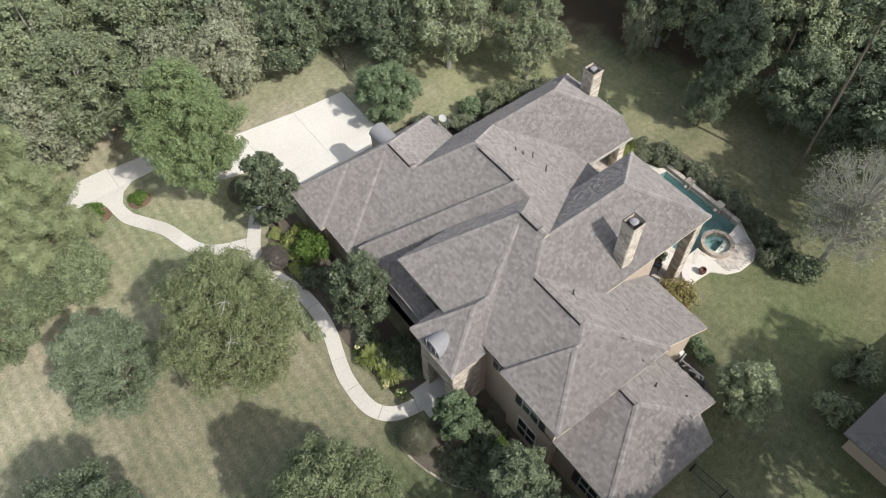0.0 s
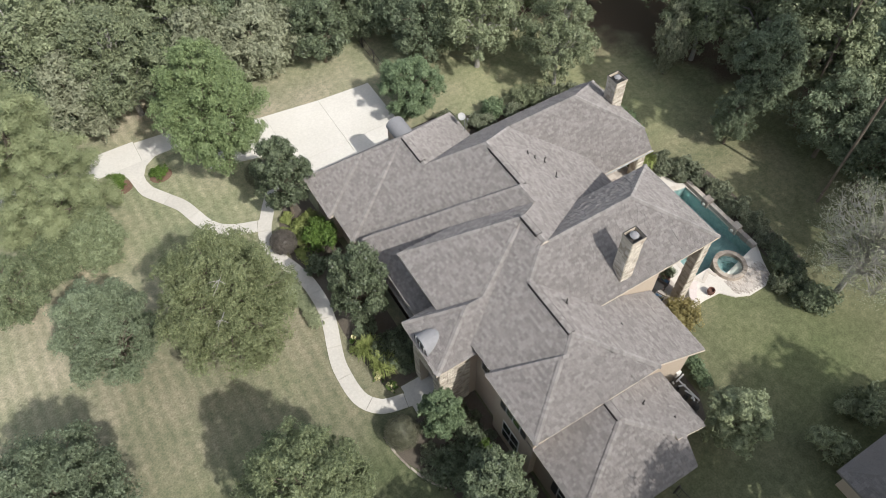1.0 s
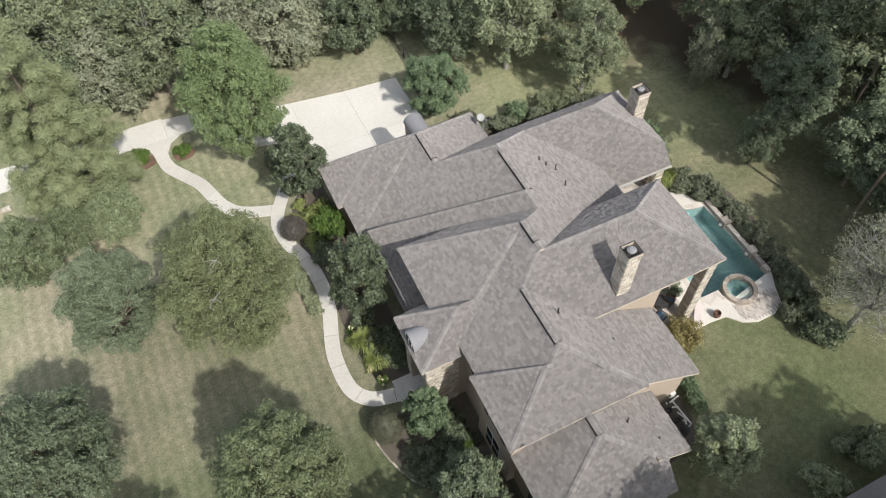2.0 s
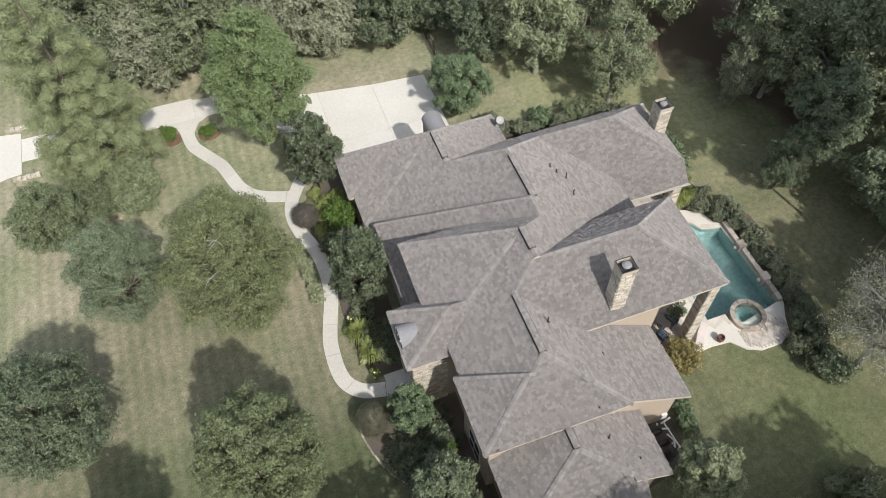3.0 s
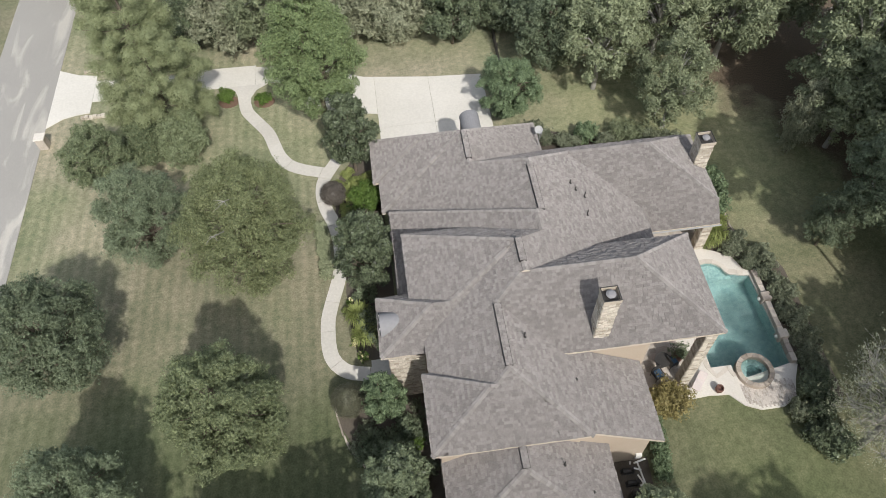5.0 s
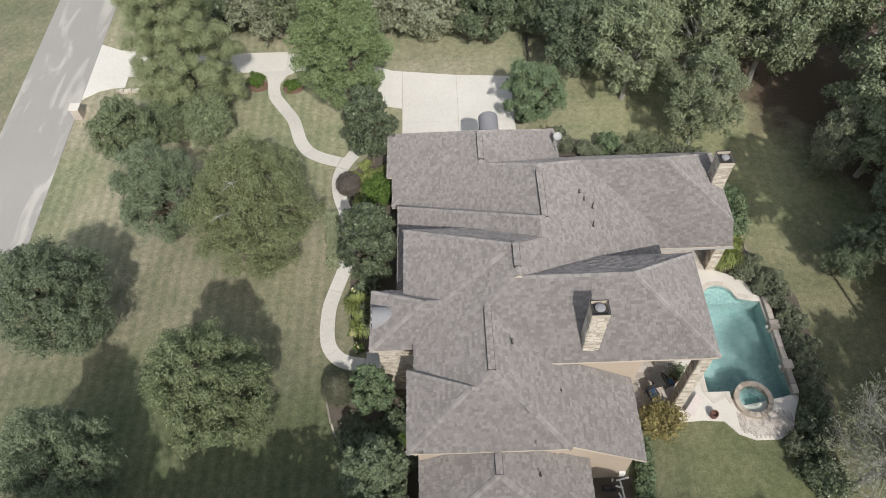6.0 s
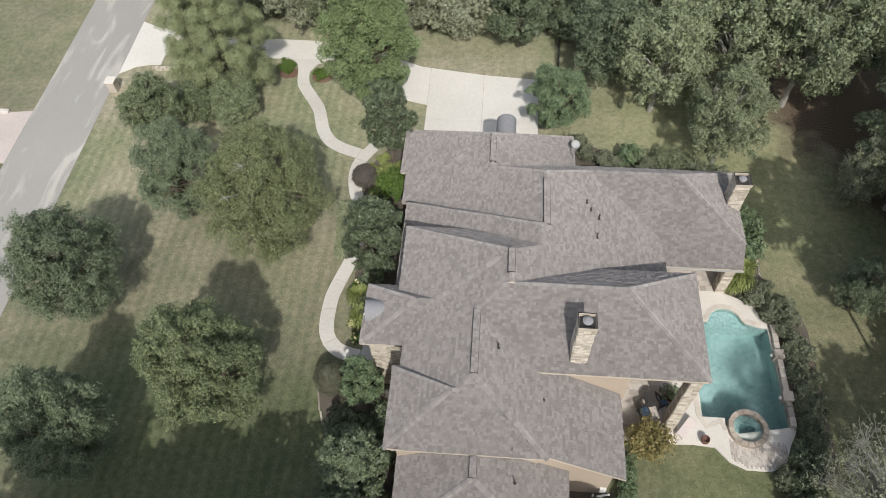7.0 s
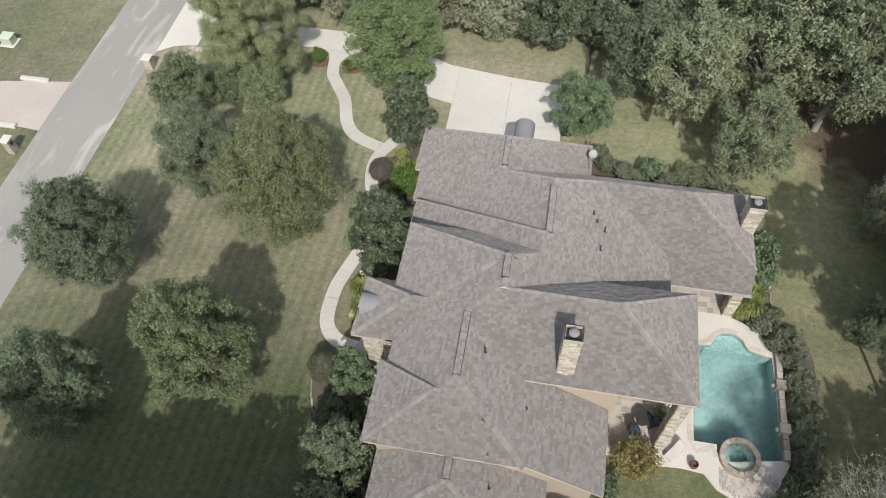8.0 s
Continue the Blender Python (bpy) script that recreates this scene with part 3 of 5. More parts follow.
def stone_faces(owner, x0, x1, y0, y1, z0, z1, sides, size=(0.42, 0.2), seed=1):
    """Rough limestone blocks set proud of a wall's faces."""
    rng = random.Random(seed)
    for side in sides:
        span = (x0, x1) if side in "ns" else (y0, y1)
        z = z0
        while z < z1 - 0.05:
            h = min(size[1] * rng.uniform(0.75, 1.35), z1 - z)
            u = span[0]
            while u < span[1] - 0.04:
                w = min(size[0] * rng.uniform(0.55, 1.5), span[1] - u)
                if span[1] - u - w < 0.1:
                    w = span[1] - u
                d = rng.uniform(0.015, 0.05)
                a, b, g = u + 0.008, u + w - 0.008, 0.008
                if side == "s":
                    boxed("stone", a, b, y0 - d, y0 + 0.02, z + g, z + h - g, M_STONE, owner, bevel=0.008)
                elif side == "n":
                    boxed("stone", a, b, y1 - 0.02, y1 + d, z + g, z + h - g, M_STONE, owner, bevel=0.008)
                elif side == "w":
                    boxed("stone", x0 - d, x0 + 0.02, a, b, z + g, z + h - g, M_STONE, owner, bevel=0.008)
                else:
                    boxed("stone", x1 - 0.02, x1 + d, a, b, z + g, z + h - g, M_STONE, owner, bevel=0.008)
                u += w
            z += h


def chimney(x0, x1, y0, y1, z0, z1, seed):
    body = boxed("chimney", x0, x1, y0, y1, z0, z1 - 0.3, M_MORTAR, house, "tall limestone chimney with an open metal cap")
    stone_faces(body, x0, x1, y0, y1, z0, z1 - 0.22, "nswe", (0.3, 0.14), seed)
    for a, b, c, d in ((x0 - 0.05, x1 + 0.05, y0 - 0.05, y0 + 0.01), (x0 - 0.05, x1 + 0.05, y1 - 0.01, y1 + 0.05),
                       (x0 - 0.05, x0 + 0.01, y0 + 0.01, y1 - 0.01), (x1 - 0.01, x1 + 0.05, y0 + 0.01, y1 - 0.01)):
        boxed("cap_rim", a, b, c, d, z1 - 0.28, z1 - 0.04, M_MORTAR, body, bevel=0.012)
        boxed("cap_edge", a + 0.01, b - 0.01, c + 0.01, d - 0.01, z1 - 0.04, z1, M_DARK, body)
    boxed("cap_floor", x0 + 0.06, x1 - 0.06, y0 + 0.06, y1 - 0.06, z1 - 0.31, z1 - 0.22, M_DARK, body)
    bm = bmesh.new()
    cx, cy = (x0 + x1) / 2, (y0 + y1) / 2
    cylinder(bm, (cx, cy, z1 - 0.25), (cx, cy, z1 - 0.02), 0.15, 0.15, 14)
    cylinder(bm, (cx, cy, z1 - 0.02), (cx, cy, z1 + 0.08), 0.26, 0.12, 14)
    part("flue", bm, M_METAL, body, "grey round metal flue cap")
    return body


chimney(3.2, 4.02, -3.32, -2.55, 6.3, 11.15, 3)
chimney(13.7, 14.6, 9.55, 10.5, 3.2, 6.95, 4)


def column(x, y, size, z0, z1, seed):
    c = boxed("column", x - size / 2, x + size / 2, y - size / 2, y + size / 2, z0, z1, M_MORTAR, house, "square limestone patio column")
    stone_faces(c, x - size / 2, x + size / 2, y - size / 2, y + size / 2, z0, z1, "nswe", (0.4, 0.22), seed)


column(9.85, -3.3, 0.62, 0.1, 6.85, 5)
column(14.1, 6.3, 0.62, 0.1, 3.0, 6)


def porch():
    """The stone entrance with an arched opening and a barrel dormer over it."""
    for k, (x0, x1, y0, y1, z0, z1, sides) in enumerate((
            (-7.6, -7.1, -1.85, -1.15, 0, 5.9, "wsn"), (-7.6, -7.1, 0.45, 1.1, 0, 5.9, "wn"), (-7.6, -7.1, -1.15, 0.45, 3.3, 5.9, "w"),
            (-7.1, -5.6, -1.85, -1.45, 0, 5.9, "s"), (-7.1, -5.6, 0.7, 1.1, 0, 5.9, "n"))):
        pier = boxed("pier", x0, x1, y0, y1, z0, z1, M_MORTAR, house, "rough limestone porch wall")
        stone_faces(pier, x0, x1, y0, y1, z0, z1, sides, (0.3, 0.15), 20 + k)
    bm = bmesh.new()
    n, r, yc, zc = 14, 0.72, -0.35, 6.15
    rows = []
    for x in (-7.85, -6.05):
        rows.append([bm.verts.new((x, yc + r * math.cos(math.pi * i / n), zc + 0.75 * math.sin(math.pi * i / n))) for i in range(n + 1)])
    for i in range(n):
        bm.faces.new((rows[0][i], rows[0][i + 1], rows[1][i + 1], rows[1][i]))
    bm.faces.new(rows[0])
    part("barrel_dormer", bm, M_METAL, house, "grey metal barrel dormer over the entrance")
    for y in (-0.78, -0.36, 0.06):
        boxed("muntin", -7.9, -7.84, y - 0.02, y + 0.02, 6.15, 6.72, M_WHITE, house)
    boxed("dormer_glass", -7.88, -7.855, -0.98, 0.28, 6.2, 6.62, M_GLASS, house)


porch()


def window(side, at, u, z, w, h, shutters=False):
    """A window set in a wall that faces west or south."""
    def rect(name, a, b, c, d, out, deep, material, owner, label=""):
        if side == "w":
            return boxed(name, at - out, at - out + deep, a, b, c, d, material, owner, label)
        return boxed(name, a, b, at - out, at - out + deep, c, d, material, owner, label)
    frame_ob = rect("window", u - w / 2 - 0.08, u + w / 2 + 0.08, z - 0.1, z + h + 0.08, 0.03, 0.05, M_WHITE, house, "pale framed house window")
    rect("pane", u - w / 2, u + w / 2, z, z + h, 0.045, 0.03, M_GLASS, frame_ob)
    rect("muntin", u - 0.02, u + 0.02, z, z + h, 0.06, 0.03, M_WHITE, frame_ob)
    rect("muntin", u - w / 2, u + w / 2, z + h / 2 - 0.02, z + h / 2 + 0.02, 0.062, 0.03, M_WHITE, frame_ob)
    if shutters:
        for s in (-1, 1):
            rect("shutter", u + s * (w / 2 + 0.32) - 0.22, u + s * (w / 2 + 0.32) + 0.22, z - 0.05, z + h + 0.05, 0.06, 0.05, M_DARK, frame_ob, "dark louvred shutter")


window("w", -5.6, 2.6, 4.6, 1.3, 1.6)
window("w", -5.6, 2.6, 1.0, 1.3, 1.8)
window("w", -5.1, -2.9, 4.2, 1.0, 1.7)
window("w", -5.45, -5.9, 4.2, 1.2, 1.6, True)
window("w", -5.45, -5.9, 0.9, 1.4, 1.8)
window("w", -5.0, -10.4, 1.2, 1.2, 1.5, True)


def ridge_vent(x, y0, y1, z):
    """A raised vent along a ridge, capped with shingles, dark slots at its sides."""
    boxed("ridge_vent", x - 0.19, x + 0.19, y0, y1, z - 0.2, z + 0.03, M_DARK, house, "dark ridge vent under cap shingles")
    n = round((y1 - y0) / 0.16)
    for k in range(n):
        y = y0 + (y1 - y0) * k / n
        for s in (-1, 1):
            bm = bmesh.new()
            p, q = (x, z + 0.075), (x + s * 0.17, z + 0.035)
            vs = [bm.verts.new(v) for v in ((p[0], y, p[1] + 0.012), (q[0], y, q[1] + 0.012), (q[0], y + 0.165, q[1]), (p[0], y + 0.165, p[1]), (p[0], y, p[1] - 0.02), (q[0], y, q[1] - 0.02))]
            bm.faces.new((vs[0], vs[1], vs[2], vs[3]))
            bm.faces.new((vs[4], vs[5], vs[1], vs[0]))
            part("vent_shingle", bm, M_PIECE, house)


ridge_vent(-1.22, 10.6, 13.0, 6.92)
ridge_vent(1.95, 4.3, 7.7, 8.96)
ridge_vent(0.0, 0.25, 1.7, 10.14)
ridge_vent(-1.65, -5.0, -1.5, 9.07)
ridge_vent(-1.47, -9.3, -8.25, 6.58)


def vent_pipe(x, y, tall):
    z = top_at(x, y)
    bm = bmesh.new()
    cylinder(bm, (x, y, z - 0.05), (x, y, z + tall), 0.035, 0.035, 8)
    cylinder(bm, (x, y, z - 0.02), (x, y, z + 0.06), 0.12, 0.05, 8)
    part("vent_pipe", bm, M_DARK, house, "small dark roof vent pipe")


for x, y, tall in ((4.45, 7.2, 0.3), (4.7, 6.75, 0.3), (5.2, 6.35, 0.5), (5.0, 4.9, 0.5), (-0.5, -3.2, 0.5), (1.9, -5.2, 0.15), (0.6, -9.0, 0.5), (1.9, -10.3, 0.2)):
    vent_pipe(x, y, tall)


def shingles():
    """Thin lapped shingles in courses over every slope, left out where another roof covers them."""
    rng = random.Random(7)
    course, wide, singles = 0.165, 0.25, 0
    shape = None
    for number, (a, b, c), outline, owner in SLOPES:
        s = math.hypot(b, c)
        up = Vector((b / s, c / s, s)).normalized()
        along = Vector((-c / s, b / s, 0))
        normal = along.cross(up)
        if normal.z < 0:
            normal, along = -normal, -along
        base = Vector((*outline[0], a + b * outline[0][0] + c * outline[0][1]))
        us = [(Vector((x, y, a + b * x + c * y)) - base).dot(along) for x, y in outline]
        vs = [(Vector((x, y, a + b * x + c * y)) - base).dot(up) for x, y in outline]
        flat = list(zip(us, vs))
        area = sum(p[0] * q[1] - q[0] * p[1] for p, q in zip(flat, flat[1:] + flat[:1]))
        turn = 1 if area > 0 else -1

        def inside(u, v):
            return all(turn * ((q[0] - p[0]) * (v - p[1]) - (q[1] - p[1]) * (u - p[0])) >= -0.004 for p, q in zip(flat, flat[1:] + flat[:1]))
        verts, faces = [], []
        v = min(vs)
        while v < max(vs):
            u = min(us) - rng.uniform(0, wide)
            while u < max(us):
                w = wide * rng.choice((0.55, 0.8, 1.0, 1.0, 1.3))
                lift = rng.choice((0.02, 0.035, 0.055))
                drop = rng.uniform(0.0, 0.02)
                corners = [(u + 0.008, v - drop), (u + w - 0.008, v - drop), (u + w - 0.008, v + course - 0.02), (u + 0.008, v + course - 0.02)]
                u += w
                if not all(inside(p, max(q, min(vs))) for p, q in corners):
                    continue
                mid = base + along * (u - w / 2) + up * (v + course / 2)
                if all(top_at(mid.x + i, mid.y + j, number) > mid.z + 0.03 for i, j in ((0, 0), (0, -0.9), (-0.9, 0), (0.9, 0))):
                    continue
                low = [base + along * p + up * q for p, q in corners]
                n = len(verts)
                pts = [low[0], low[1], low[2] + normal * 0.003, low[3] + normal * 0.003, low[0] + normal * lift, low[1] + normal * lift]
                if number == 10 and abs(b) > 0 and b > 0 and singles < 300 and -7.9 < mid.y < -4.5:
                    at = pts[0].copy()
                    turnm = Matrix((along, up, normal)).transposed().to_4x4()
                    key = (round(w, 3), lift)
                    shape = shape or {}
                    if key not in shape:
                        data = bpy.data.meshes.new("shingle")
                        inv = turnm.inverted()
                        data.from_pydata([tuple(inv @ (p - at)) for p in pts], [], [(4, 5, 2, 3), (0, 1, 5, 4), (0, 4, 3), (1, 2, 5)])
                        data.materials.append(M_PIECE)
                        shape[key] = data
                    ob = new("shingle", shape[key])
                    ob.parent = owner
                    ob.matrix_basis = Matrix.Translation(at) @ turnm
                    singles += 1
                    continue
                verts += pts
                faces += [(n + 4, n + 5, n + 2, n + 3), (n, n + 1, n + 5, n + 4), (n, n + 4, n + 3), (n + 1, n + 2, n + 5)]
            v += course
        if faces:
            tagged(mesh_object("shingles", verts, faces, M_SHINGLE, owner), kind="stuff")


def hip_caps():
    """Cap shingles over the hips and ridges that stay in the open."""
    rng = random.Random(11)
    for number, (outline, planes, _) in enumerate(WINGS):
        mine = [s for s in SLOPES if s[0] == number]
        for i, (_, p, poly, owner) in enumerate(mine):
            for _, q, other, _ in mine[i + 1:]:
                ends = [v for v in poly if abs((p[0] - q[0]) + (p[1] - q[1]) * v[0] + (p[2] - q[2]) * v[1]) < 0.01]
                if len(ends) < 2:
                    continue
                (ax, ay), (bx, by) = max(((e, f) for e in ends for f in ends), key=lambda t: math.dist(*t))
                A, B = Vector((ax, ay, p[0] + p[1] * ax + p[2] * ay)), Vector((bx, by, p[0] + p[1] * bx + p[2] * by))
                if A.z > B.z:
                    A, B = B, A
                d = B - A
                if d.length < 0.4:
                    continue
                d.normalize()
                n1, n2 = Vector((-p[1], -p[2], 1)).normalized(), Vector((-q[1], -q[2], 1)).normalized()
                s1, s2 = d.cross(n1), d.cross(n2)
                if s1.dot(n2) > 0:
                    s1 = -s1
                if s2.dot(n1) > 0:
                    s2 = -s2
                mid = (n1 + n2).normalized()
                data, at = None, 0.0
                while at < (B - A).length - 0.15:
                    c = A + d * at
                    at += 0.2
                    if number < 2 and c.x > -1.0:
                        continue
                    if top_at(c.x, c.y, number) > c.z + (0.3 if number < 2 else 0.045):
                        continue
                    flanks = [c + d * 0.1 + s * 0.2 for s in (s1, s2)]
                    if number > 1 and any(top_at(f.x, f.y, number) > height(planes, f.x, f.y) + 0.11 for f in flanks):
                        continue
                    if number < 2:
                        c = Vector((c.x, c.y, max(c.z, top_at(c.x, c.y, number) + 0.02)))
                    if data is None:
                        w, h, e = 0.14, 0.045, d * 0.235
                        pts = [s1 * w + n1 * h, mid * (h + 0.015), s2 * w + n2 * h, e + s1 * w + n1 * 0.04, e + mid * 0.05, e + s2 * w + n2 * 0.04, s1 * w, s2 * w, Vector()]
                        data = bpy.data.meshes.new("ridge_cap")
                        data.from_pydata([tuple(p_) for p_ in pts], [], [(0, 1, 4, 3), (1, 2, 5, 4), (0, 6, 8, 1), (1, 8, 7, 2)])
                        data.materials.append(M_CAP)
                    cap = new("ridge_cap", data)
                    cap.parent = owner
                    cap.matrix_basis = Matrix.Translation(c + Vector((rng.uniform(-0.01, 0.01), rng.uniform(-0.01, 0.01), rng.uniform(0, 0.008))))


def north_dormer():
    """A barrel dormer over the garage's north slope."""
    n, r, xc = 14, 0.68, -0.4
    bm = bmesh.new()
    rows = [[bm.verts.new((xc + r * math.cos(math.pi * i / n), y, 5.15 + 0.62 * math.sin(math.pi * i / n))) for i in range(n + 1)] for y in (13.2, 16.0)]
    for i in range(n):
        bm.faces.new((rows[0][i], rows[1][i], rows[1][i + 1], rows[0][i + 1]))
    bm.faces.new(rows[1])
    part("barrel_dormer", bm, M_METAL, house, "grey metal barrel dormer over the garage")
    boxed("dormer_wall", xc - r + 0.06, xc + r - 0.06, 13.4, 15.9, 3.6, 5.2, M_STUCCO, house)


north_dormer()
bm = bmesh.new()
box(bm, 9.7, 14.75, 5.68, 5.76, 3.03, 3.1)
cylinder(bm, (9.8, 5.72, 3.05), (9.8, 5.72, 0.3), 0.05, 0.05, 8)
part("gutter", bm, M_DISH, house, "white eaves gutter with a downpipe")
dish = empty("satellite_dish", "white satellite dish fixed at the garage roof's edge", "satellite dish")
bm = bmesh.new()
made = bmesh.ops.create_uvsphere(bm, u_segments=20, v_segments=10, radius=0.5)["verts"]
bmesh.ops.delete(bm, geom=[v for v in made if v.co.z > -0.33], context="VERTS")
tilt = pose(4.45, 14.7, 4.55, 28, -10, 20)
for v in bm.verts:
    v.co = tilt @ Vector((v.co.x, v.co.y, v.co.z))
part("reflector", bm, M_DISH, dish)
bm = bmesh.new()
cylinder(bm, (4.3, 14.2, 3.3), (4.4, 14.45, 4.2), 0.03, 0.03, 8)
cylinder(bm, (4.3, 14.05, 4.05), (4.42, 14.1, 4.6), 0.015, 0.015, 6)
box(bm, 4.37, 4.47, 14.05, 14.15, 4.55, 4.68)
part("mast", bm, M_METAL, dish, "thin grey mast and feed arm")

hip_caps()


# ---- trees and shrubs ----
def leaf_mesh(name, blobs, count, size, material, rng, slim=0.6, droop=0.0, shell=0.5, spray=14, heart=None, fill=0.12, stray=0.1):
    """Small leaves gathered in rounded tufts over clumps, each leaf a pointed blade of its own, and larger ones deep inside."""
    c = np.array([b[0] for b in blobs], float)
    r = np.array([b[1] for b in blobs], float)
    unit = lambda v: v / np.maximum(np.linalg.norm(v, axis=1), 1e-6)[:, None]
    groups = max(1, count // spray)
    pick = rng.choice(len(blobs), groups, p=r ** 2 / np.sum(r ** 2))
    way = rng.normal(size=(groups, 3)) + np.array((0, 0, 0.35))
    if heart is not None:
        way += 0.9 * unit(c[pick] - np.array(heart))
    way = unit(way)
    far = r[pick] * rng.uniform(shell, 1.1, groups) ** 0.7 * np.where(rng.random(groups) < stray, rng.uniform(1.1, 1.5, groups), 1.0)
    hub = c[pick] + way * far[:, None] * np.array((1, 1, 0.85))
    wide = np.minimum(2.1 * size, 0.45 * r[pick]) * rng.uniform(0.65, 1.3, groups)
    if shell == 0:
        hub, wide = c[pick], r[pick]
    # leaves of each tuft stand out from its middle
    count = groups * spray
    out = unit(rng.normal(size=(count, 3)) + 0.75 * np.repeat(way, spray, 0))
    at = np.repeat(hub, spray, 0) + out * (np.repeat(wide, spray) * rng.uniform(0.4, 1.05, count))[:, None]
    face = unit(out * 0.8 + rng.normal(size=(count, 3)) * 0.36 + np.array((0, 0, 0.25)))
    s = size * rng.uniform(0.6, 1.35, count)
    inner = int(count * fill)
    deep = rng.choice(len(blobs), inner, p=r ** 2 / np.sum(r ** 2))
    at = np.concatenate([at, c[deep] + unit(rng.normal(size=(inner, 3))) * (r[deep] * rng.uniform(0.05, 0.6, inner))[:, None]])
    face = np.concatenate([face, unit(rng.normal(size=(inner, 3)) + np.array((0, 0, 0.8)))])
    s = np.concatenate([s, np.minimum(size * 1.8, 0.5 * r[deep])])[:, None]
    count += inner
    at[:, 2] = np.maximum(at[:, 2], 0.04)
    ahead = rng.normal(size=(count, 3))
    ahead[:, 2] -= droop
    ahead = unit(ahead - face * np.sum(ahead * face, 1)[:, None])
    side = np.cross(face, ahead)
    v = np.stack([at + ahead * s * 0.55, at - ahead * s * 0.45 + side * s * slim * 0.5, at - ahead * s * 0.45 - side * s * slim * 0.5], 1).reshape(-1, 3)
    data = bpy.data.meshes.new(name)
    data.vertices.add(len(v))
    data.vertices.foreach_set("co", v.astype(np.float32).ravel())
    data.loops.add(count * 3)
    data.loops.foreach_set("vertex_index", np.arange(count * 3, dtype=np.int32))
    data.polygons.add(count)
    data.polygons.foreach_set("loop_start", np.arange(0, count * 3, 3, dtype=np.int32))
    data.materials.append(material)
    data.update(calc_edges=True)
    return data


def limb(bm, points, r0, r1, sides=6):
    n = len(points) - 1
    for i, (p, q) in enumerate(zip(points, points[1:])):
        cylinder(bm, p, q, r0 + (r1 - r0) * i / n, r0 + (r1 - r0) * (i + 1) / n, sides, False)


def make_tree(kind, seed, radius, low, high, label, leaves=8000, size=0.24, clumps=46, bark=None, thin=0.0, slim=0.6, droop=0.0, tip=1.0, part_r=0.30, category="tree", shell=0.4, girth=1.0):
    """A tree at the origin: trunk and limbs, and a crown of clumps between two heights."""
    rng = np.random.default_rng(seed)
    tree = empty("tree", label, category)
    blobs, mid, half = [], (low + high) / 2, (high - low) / 2
    for k in range(clumps):
        # evenly over all ways, then shaken
        up = 1.0 - 2.0 * (k + 0.5) / clumps
        a = 2.399963 * k
        w = np.array((math.cos(a) * math.sqrt(1 - up * up), math.sin(a) * math.sqrt(1 - up * up), up)) + rng.normal(size=3) * 0.12
        w /= np.linalg.norm(w)
        f = rng.uniform(0.5, 0.82) if k % 6 else rng.uniform(0.0, 0.5)
        h = w[2] * f
        spread = 1.0 - tip * max(h, 0.0) * 0.45
        blobs.append(((w[0] * f * radius * spread, w[1] * f * radius * spread, mid + h * half), radius * part_r * rng.uniform(0.65, 1.25) * (0.75 + 0.25 * spread)))
    bm = bmesh.new()
    base_r = (0.05 + 0.045 * radius) * girth
    split = low + 0.15 * (high - low)
    limb(bm, [(0, 0, -0.1), (0.05 * radius * 0.3, 0, split * 0.5), (0, 0.05 * radius * 0.3, split), (0, 0, mid)], base_r, base_r * 0.45, 8)
    order = sorted(range(len(blobs)), key=lambda i: -blobs[i][0][2])
    for i in order[::2] if not thin else order:
        p = Vector(blobs[i][0])
        start = Vector((0, 0, min(max(split, p.z * 0.62), mid)))
        bend = start.lerp(p, 0.5) + Vector((rng.uniform(-0.2, 0.2), rng.uniform(-0.2, 0.2), 0.18 * radius))
        limb(bm, [start, bend, p], base_r * (0.22 if thin else 0.38), 0.012, 5)
        if thin:
            for _ in range(13):
                way = Vector(rng.normal(size=3)) * 0.09 + Vector((p.x, p.y, 0)).normalized() * 0.05
                q = p + (way + Vector((0, 0, 0.13))) * radius
                mid_q = p.lerp(q, 0.5) + Vector(rng.normal(size=3)) * 0.06
                limb(bm, [p, mid_q, q], 0.012, 0.004, 3)
    part("trunk", bm, bark or M_BARK, tree)
    crown = new("crown", leaf_mesh("crown", blobs, leaves, size, M_LEAF[kind], rng, slim, droop, shell, 5 if thin else 14, (0, 0, low + 0.3 * (high - low)), 0.0 if thin else 0.12))
    crown.parent = tree
    return tree


